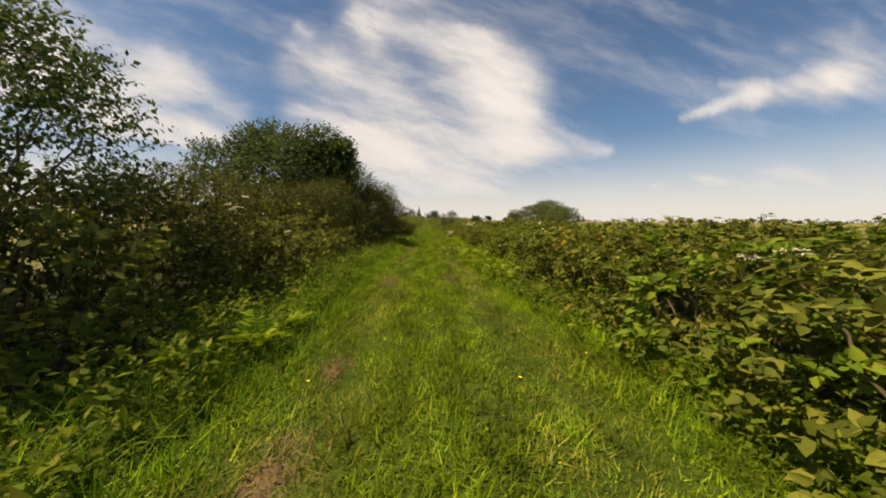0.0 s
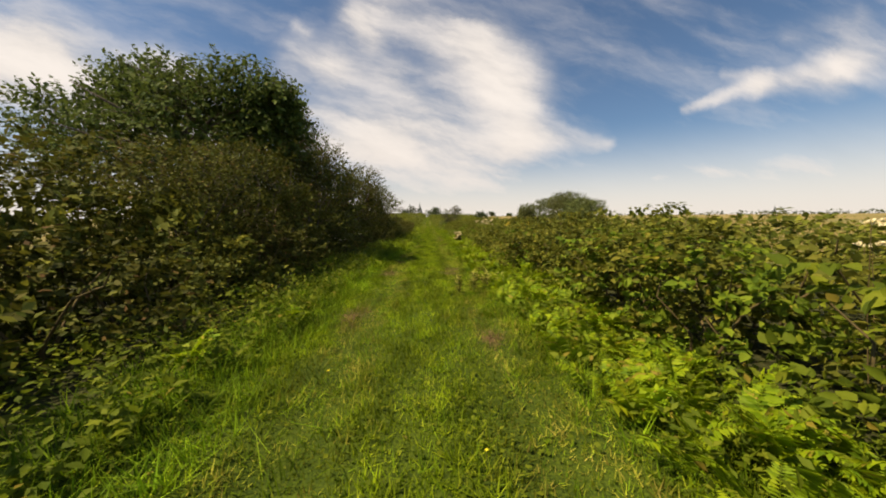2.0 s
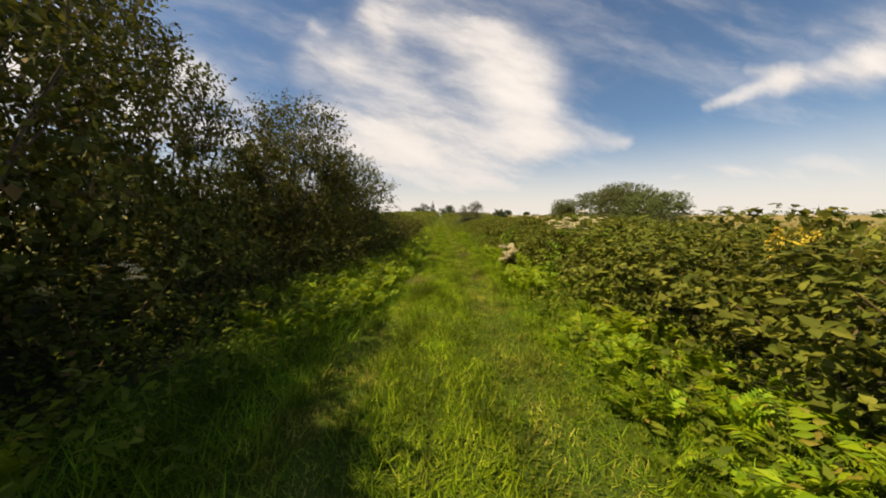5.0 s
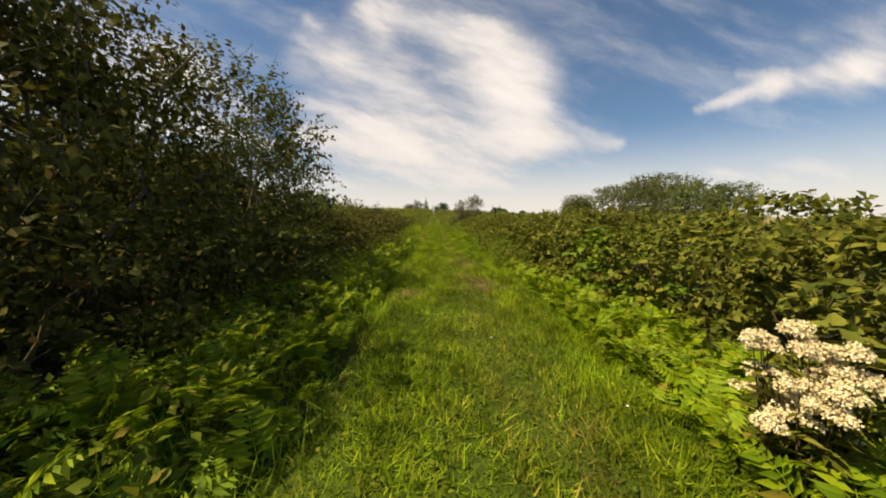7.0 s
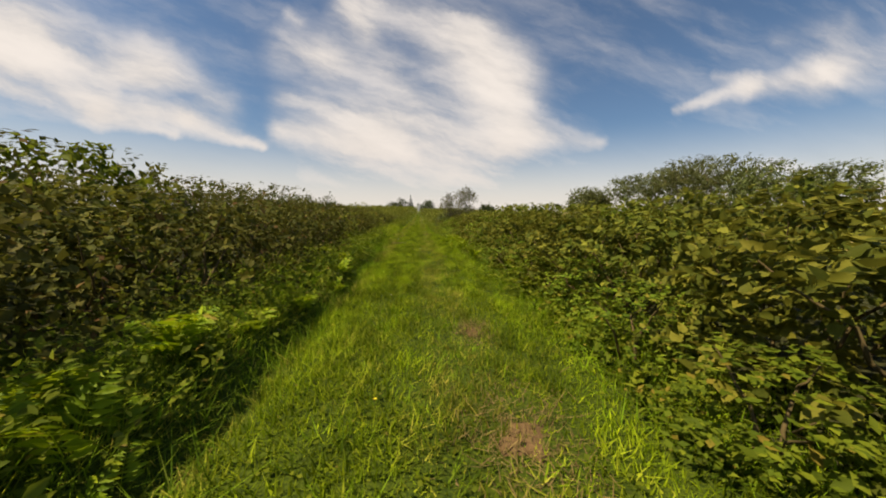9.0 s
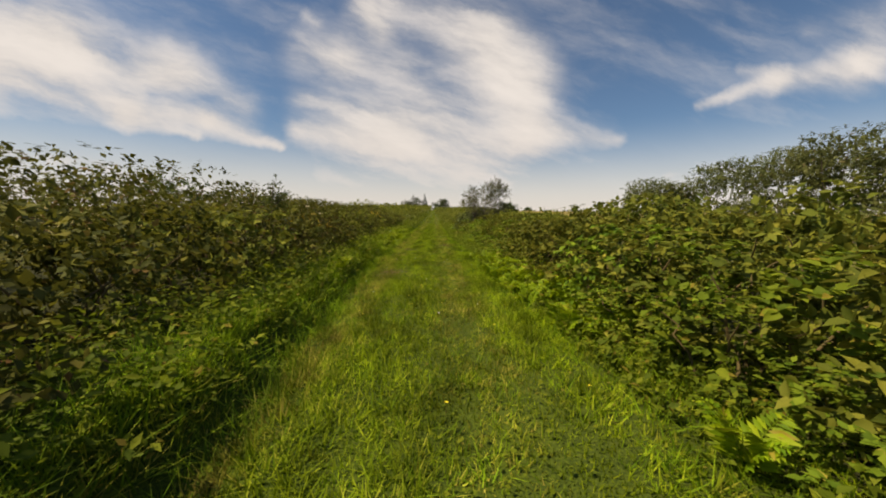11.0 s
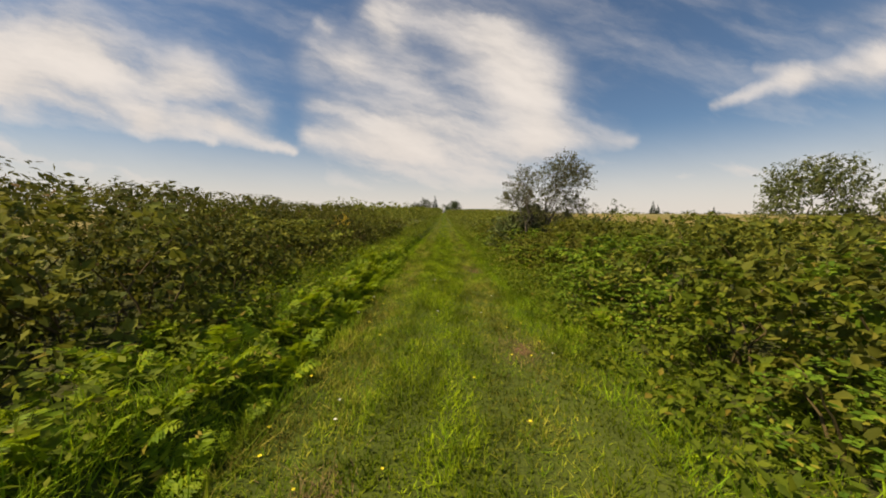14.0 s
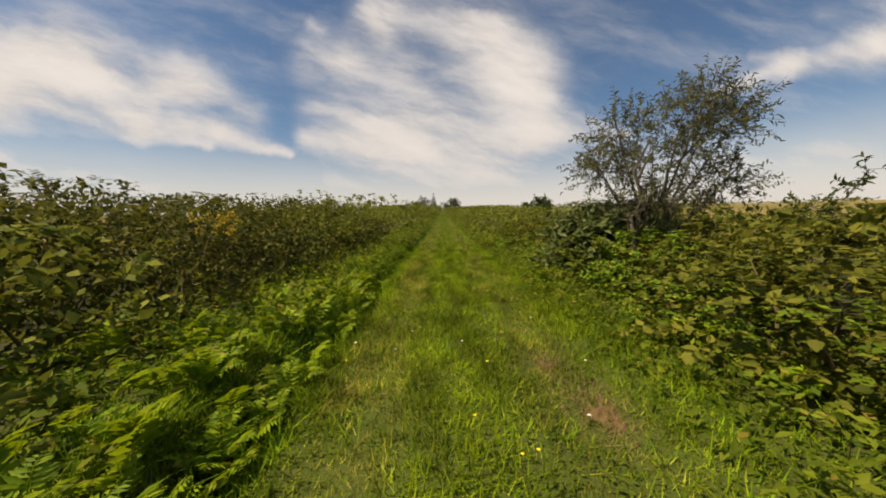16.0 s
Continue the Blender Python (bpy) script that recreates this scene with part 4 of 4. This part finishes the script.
for k, (x, y, h, r) in enumerate([(-8.5, 196, 6.0, 3.4), (-13, 205, 4.8, 3.2), (4.8, 195, 5.8, 3.2), (2.5, 212, 4.6, 3.0), (9, 230, 2.6, 2), (34, 186, 2.8, 2.0), (47, 200, 2.0, 1.6), (13.5, 92, 2.6, 1.4)]):
    t = make_tree("far_tree", 420 + k, h, r, 0.25, 14, 420, 6, 0.36, 0.6, M_FAR, "round dark green tree at the end of the track", "tree", 0.14, 0, (0.3, 0.7), False)
    t.location = (x, y, float(ground_z(x, y)))


def build_far_woods():
    rng = np.random.default_rng(44)
    out = []
    for a in np.arange(-75, 76, 0.75):
        d = rng.uniform(330, 460)
        h = rng.uniform(3.0, 6.0) * (1.15 if abs(a) < 14 else 0.85)
        P, W = dome_twigs(rng, 26, rng.uniform(3.5, 6.0), h, inner=0.5, lump=0.4)
        v, t = twig_leaves(rng, P, W, rng.uniform(0.8, 1.6, 26), 4, 1.2, 0.65, False)
        out.append((v + (d * math.sin(radians(a)), 20 + d * math.cos(radians(a)), 2.6), t))
    stuff("far_woods", *join(out), M_FAR, "low dark line of woods on the horizon", "woods")
    n = 32000
    X = 10.5 + 60 * rng.random(n) ** 1.6
    Y = rng.uniform(-4, 120, n)
    stuff("meadow_grass", *blades(rng, X, Y, rng.uniform(0.25, 0.6, n), rng.uniform(0.006, 0.014, n), 0.5, False), M_HAY, "tall ochre dry grass of the open field", "grass")


build_far_woods()


# ---- ferns and flowers ----
def frond_mesh(seed, length, pairs=12):
    rng = np.random.default_rng(seed)
    s = np.linspace(0, 1, 5)
    arch = np.stack([length * (0.6 * s + 0.15 * s ** 2), np.zeros(5), length * (1.15 * s - 0.62 * s ** 2.3)], 1)
    rach = limb(arch, np.linspace(0.003, 0.001, 5), 3)
    f = np.linspace(0.2, 0.98, pairs)
    P = np.stack([np.interp(f, s, arch[:, i]) for i in range(3)], 1)
    T = unit(np.stack([np.interp(f, s, np.gradient(arch[:, i])) for i in range(3)], 1))
    size = length * 0.36 * np.sin(np.clip(f * 1.05, 0, 1) * math.pi) ** 0.65 * (1.15 - f * 0.6) + 0.015
    out = [rach]
    for side in (-1, 1):
        A = T * 0.45 + np.array([0, side, 0]) + rng.normal(size=(pairs, 3)) * 0.06 - np.array([0, 0, 0.12])
        N = np.cross(T, np.array([0, 1.0, 0])) * -1 + rng.normal(size=(pairs, 3)) * 0.12
        N = np.where(N[:, 2:] < 0, -N, N)
        out.append(leaves(P, A, N, size * rng.uniform(0.7, 1.05, pairs), 0.32, False))
    return mesh_of("frond", *join(out), M_FERN)


def build_ferns():
    rng = np.random.default_rng(61)
    meshes = [frond_mesh(500 + k, 0.25 + 0.03 * k, 11 + k % 3) for k in range(4)]

    def fern(x, y, size):
        ob = thing("fern", "bright yellow-green fern at the edge of the track", "fern", "ferns along the track")
        ob.location, ob.scale = (x, y, float(ground_z(x, y))), (size, size, size * 1.15)
        n = rng.integers(6, 10)
        for k in range(n):
            fr = part("frond", meshes[rng.integers(4)], ob)
            fr.matrix_basis = pose(0, 0, -0.01, rng.uniform(-10, 10), rng.uniform(-28, 12), k * 360 / n + rng.uniform(-20, 20))

    spots = []
    for y in np.arange(3.5, 52, 0.26):      # beside the brambles
        base, inner = lerp(HEDGE_R, y), lerp(TRACK_R, y)
        dense = 0.95 if 5 < y < 17 or 18.5 < y < 24 or 34 < y < 38.5 else 0.12
        if rng.random() < dense:
            spots.append((rng.uniform(inner + 0.12, base + 0.12), y, rng.uniform(0.7, 1.1)))
    for y in np.arange(-0.6, 54, 0.22):     # on the other verge
        base, inner = lerp(HEDGE_L, y), lerp(TRACK_L, y)
        dense = 0.85 if 17 < y < 26 or 41 < y < 50 else 0.22
        if rng.random() < dense:
            spots.append((rng.uniform(base - 0.1, inner - 0.12), y, rng.uniform(0.65, 1.05)))
    for x, y, s in spots[:298]:
        fern(x, y + rng.uniform(-0.1, 0.1), s)
    bed = []
    shapes = []
    for me in meshes:
        co = np.empty(len(me.vertices) * 3, np.float32)
        me.vertices.foreach_get("co", co)
        ix = np.empty(len(me.polygons) * 3, np.int32)
        me.polygons.foreach_get("vertices", ix)
        shapes.append((co.reshape(-1, 3), ix.reshape(-1, 3)))
    for k in range(2700):
        y = rng.uniform(17.5, 26.5) if k % 2 else rng.uniform(40.5, 50)
        if k % 5 < 2:
            x = lerp(TRACK_L, y) - 0.06 - (lerp(TRACK_L, y) - lerp(HEDGE_L, y)) * rng.random() ** (1.3 if y < 30 else 2.4)
        else:
            y = rng.choice([rng.uniform(6, 17), rng.uniform(18.5, 24.5), rng.uniform(33.5, 38.5)])
            x = lerp(TRACK_R, y) + 0.1 + (lerp(HEDGE_R, y) - lerp(TRACK_R, y)) * rng.random()
        v, t = shapes[rng.integers(4)]
        m = np.array(pose(x, y, float(ground_z(x, y)), rng.uniform(-12, 12), rng.uniform(-32, 5), rng.uniform(0, 360)))
        bed.append((v * rng.uniform(0.6, 1.05) @ m[:3, :3].T + m[:3, 3], t))
    stuff("fern_bed", *join(bed), M_FERN, "dense low bed of green ferns on the verges", "ferns")


build_ferns()


def build_verges():
    """Broad-leaved weeds that fill both verges between the ferns."""
    rng = np.random.default_rng(71)
    out = []
    for tabs, side in (((TRACK_L, HEDGE_L), -1), ((TRACK_R, HEDGE_R), 1)):
        n = 10000 if side < 0 else 8200
        Y = rng.uniform(-1, 56, n)
        a, b = lerp(tabs[0], Y), lerp(tabs[1], Y)
        X = a + (b + side * 0.45 - a) * rng.uniform(0.1, 1, n)
        H = rng.uniform(0.10, 0.44 if side < 0 else 0.28, n)
        P = np.stack([X, Y, ground_z(X, Y)], 1)
        W = unit(np.array([0, 0, 1.0]) + rng.normal(size=(n, 3)) * 0.3)
        out.append(twig_leaves(rng, P, W, H, 6, 0.066, 0.5, False))
    n = 5200
    Y = 55 + 65 * rng.random(n) ** 1.6
    side = np.where(rng.random(n) < 0.5, -1, 1)
    X = side * (1.15 + 1.7 * rng.random(n))
    P = np.stack([X, Y, ground_z(X, Y)], 1)
    W = unit(np.array([0, 0, 1.0]) + rng.normal(size=(n, 3)) * 0.3)
    out.append(twig_leaves(rng, P, W, rng.uniform(0.15, 0.5, n), 6, 0.13, 0.5, False))
    stuff("verge_weeds", *join(out), M_BRIGHT, "low leafy green weeds along the verges", "weeds")
    n = 90000
    Y = rng.uniform(-1, 56, n)
    X = np.where(rng.random(n) < 0.62, lerp(TRACK_L, Y) + 0.06 + 0.08 * np.sin(Y * 3.7) - 0.9 * rng.random(n), lerp(TRACK_R, Y) + (lerp(HEDGE_R, Y) + 0.35 - lerp(TRACK_R, Y)) * rng.random(n))
    stuff("verge_grass", *blades(rng, X, Y, rng.uniform(0.08, 0.26, n) * np.where(X > 0, 0.8, 1.0), rng.uniform(0.003, 0.006, n), 1.3, False), M_LONG, "tall soft green grass on the verges", "grass")


build_verges()


def floret_ball(rng, centre, r, n, size, flat=0.5):
    d = unit(rng.normal(size=(n, 3)))
    d[:, 2] = np.abs(d[:, 2])
    P = centre + d * (r, r, r * flat) * rng.uniform(0.7, 1.0, (n, 1))
    return leaves(P, rng.normal(size=(n, 3)), d + rng.normal(size=(n, 3)) * 0.3, np.full(n, size), 0.9, False)


def make_flower(name, seed, h, heads, spread, head_r, mat, label, category, group, florets=70, plume=False, fluff=0.35, low=0.78, petal=0.26):
    """A clump of stems, each with its head of small florets and a few leaves."""
    rng = np.random.default_rng(seed)
    ob = thing(name, label, category, group)
    for k in range(heads):
        a, d = rng.uniform(0, 6.283), spread * math.sqrt(rng.random())
        top = np.array([math.cos(a) * d, math.sin(a) * d, h * rng.uniform(low, 1.0)])
        foot = top * (0.35, 0.35, 0) - (0, 0, 0.03)
        stem = part("stem", mesh_of("stem", *limb([foot, (foot + top) / 2 + rng.normal(size=3) * 0.01, top], [0.004, 0.003, 0.002], 4), M_STEM), ob)
        if plume:
            pcs = [floret_ball(rng, top + np.array([rng.normal() * 0.02, rng.normal() * 0.02, -0.025 * i]), head_r * (0.35 + 0.16 * i), florets // 5, head_r * 0.4, 0.6) for i in range(5)]
        else:
            pcs = [floret_ball(rng, top + np.append(rng.normal(size=2) * head_r * 0.6, rng.normal() * 0.008), head_r * 0.55, florets // 5, head_r * petal, fluff) for i in range(5)]
        part("flower_head", mesh_of("flower_head", *join(pcs), mat), ob)["kind"] = "stuff"
        n = 12
        f = rng.uniform(0.15, 0.85, n)
        P = foot + (top - foot) * f[:, None]
        A = np.stack([rng.normal(size=n), rng.normal(size=n), np.full(n, 0.3)], 1)
        part("leafage", mesh_of("leafage", *leaves(P, A, np.array([0, 0, 1.0]) + rng.normal(size=(n, 3)) * 0.2, rng.uniform(0.05, 0.1, n), 0.25), M_BRAMBLE), ob)["kind"] = "stuff"
    return ob


def build_flowers():
    rng = np.random.default_rng(81)
    m = make_flower("meadowsweet", 600, 0.56, 46, 0.15, 0.042, M_CREAM, "large clump of cream-white meadowsweet flower heads", "flower", "", 420, fluff=1.1, low=0.45, petal=0.22)
    m.location = (1.44, 20.42, 0)
    for k, (x, y, h, n) in enumerate([(2.5, 2.3, 0.85, 7), (2.6, 7.3, 1.0, 5), (2.45, 20.6, 1.12, 12), (2.8, 20.75, 1.08, 12), (2.95, 20.3, 0.92, 7), (2.5, 19.3, 1.24, 8), (-2.3, 6.2, 0.95, 3), (-2.5, 12.6, 0.8, 3), (-2.2, 14.6, 0.7, 4), (-2.1, 16.2, 0.75, 3), (-2.6, 39.6, 1.25, 3), (-2.7, 5.0, 1.35, 4)]):
        f = make_flower("umbel_flower", 620 + k, h, n, 0.22, 0.05, M_CREAM, "pale cream flower umbels standing among the brambles", "flower", "pale umbels", 90)
        f.location = (x, y, 0)
    for k, (x, y, h, n) in enumerate([(2.35, 5.2, 0.88, 9), (2.9, 6.0, 0.88, 9), (2.1, 5.7, 0.92, 8), (2.7, 4.7, 0.92, 8), (1.95, 4.6, 0.72, 5), (2.2, 3.4, 0.7, 5), (2.6, 16.2, 1.0, 4), (3.3, 17.0, 1.05, 5), (4.5, 24.5, 0.98, 6), (5.2, 26.0, 0.98, 6),
                                      (-2.0, 38.7, 0.95, 8), (-2.5, 39.1, 1.08, 8), (-2.4, 37.9, 1.05, 7), (-2.2, 40.7, 0.82, 4), (-2.6, 48.6, 1.15, 8), (-2.9, 49.2, 1.2, 8), (-1.9, 40.5, 0.6, 2), (-2.7, 50.6, 1.0, 5), (-3.9, 7.3, 1.25, 5), (-4.3, 7.9, 1.35, 6)]):
        f = make_flower("goldenrod", 650 + k, h, n, 0.24, 0.052, M_GOLD, "goldenrod with yellow-orange plumes among the brambles", "flower", "goldenrod clumps", 80, True)
        f.location = (x, y, 0)
    for k, (x, y) in enumerate([(0.95, 10.6), (1.02, 10.9), (0.9, 11.15), (1.12, 10.45), (0.8, 10.5), (1.05, 11.5), (0.55, 10.45)]):
        f = make_flower("toadflax", 690 + k, 0.3, 3, 0.06, 0.022, M_LEMON, "slender toadflax with pale yellow flower spikes on the verge", "flower", "yellow toadflax", 60, True)
        f.location = (x, y, float(ground_z(x, y)))
    # small flowers in the turf
    def small(seed, mat, label):
        r = np.random.default_rng(seed)
        ob = thing("meadow_flower", label, "flower", "small flowers in the turf")
        part("stem", mesh_of("stem", *limb([(0, 0, -0.03), (0.004, 0, 0.05), (0.006, 0.003, 0.105)], [0.0015, 0.0012, 0.001], 4), M_STEM), ob)
        a = np.arange(6) * 1.0472
        A = np.stack([np.cos(a), np.sin(a), np.full(6, 0.25)], 1)
        part("petals", mesh_of("petals", *leaves(np.tile([0.006, 0.003, 0.105], (6, 1)), A, np.tile([0, 0, 1.0], (6, 1)), np.full(6, 0.013), 0.8), mat), ob)
        return ob
    ye, wh = small(1, M_YELLOW, "small yellow buttercup in the grass"), small(2, M_WHITE, "small white clover flower in the grass")
    for k in range(230):
        y = rng.uniform(1, 52) if k < 70 else rng.uniform(34, 52)
        x = rng.uniform(lerp(TRACK_L, y) + 0.1, lerp(TRACK_R, y) + 0.1)
        put_copy(ye if rng.random() < 0.84 else wh, x, y, 0, rng.uniform(0, 360), rng.uniform(0.6, 1.0), rng.uniform(0.6, 1.2)).location.z = float(ground_z(x, y))
    discard(ye)
    discard(wh)


build_flowers()


def build_dead_branches():
    rng = np.random.default_rng(91)
    for x, y, z, turn, n in [(-1.9, 2.3, 0.05, 20, 3), (-2.0, 9.6, 0.05, 70, 4), (-1.9, 20.6, 0.2, 60, 3), (-2.0, 21.4, 0.15, -20, 3), (1.75, 2.0, 0.1, -30, 2)]:
        ob = thing("dead_branch", "bare grey dead branch under the bushes", "branch", "dead branches")
        ob.matrix_basis = pose(x, y, 0, 0, 0, turn)
        for k in range(n):
            s = np.linspace(0, 1, 5)
            pts = np.stack([s * rng.uniform(0.4, 0.9), (k - 1) * 0.08 + rng.normal(size=5) * 0.03, -0.01 + s * rng.uniform(0.1, 0.4)], 1)
            part("bough", mesh_of("bough", *limb(pts, np.linspace(0.010, 0.003, 5), 5), M_BARK, True), ob)


build_dead_branches()
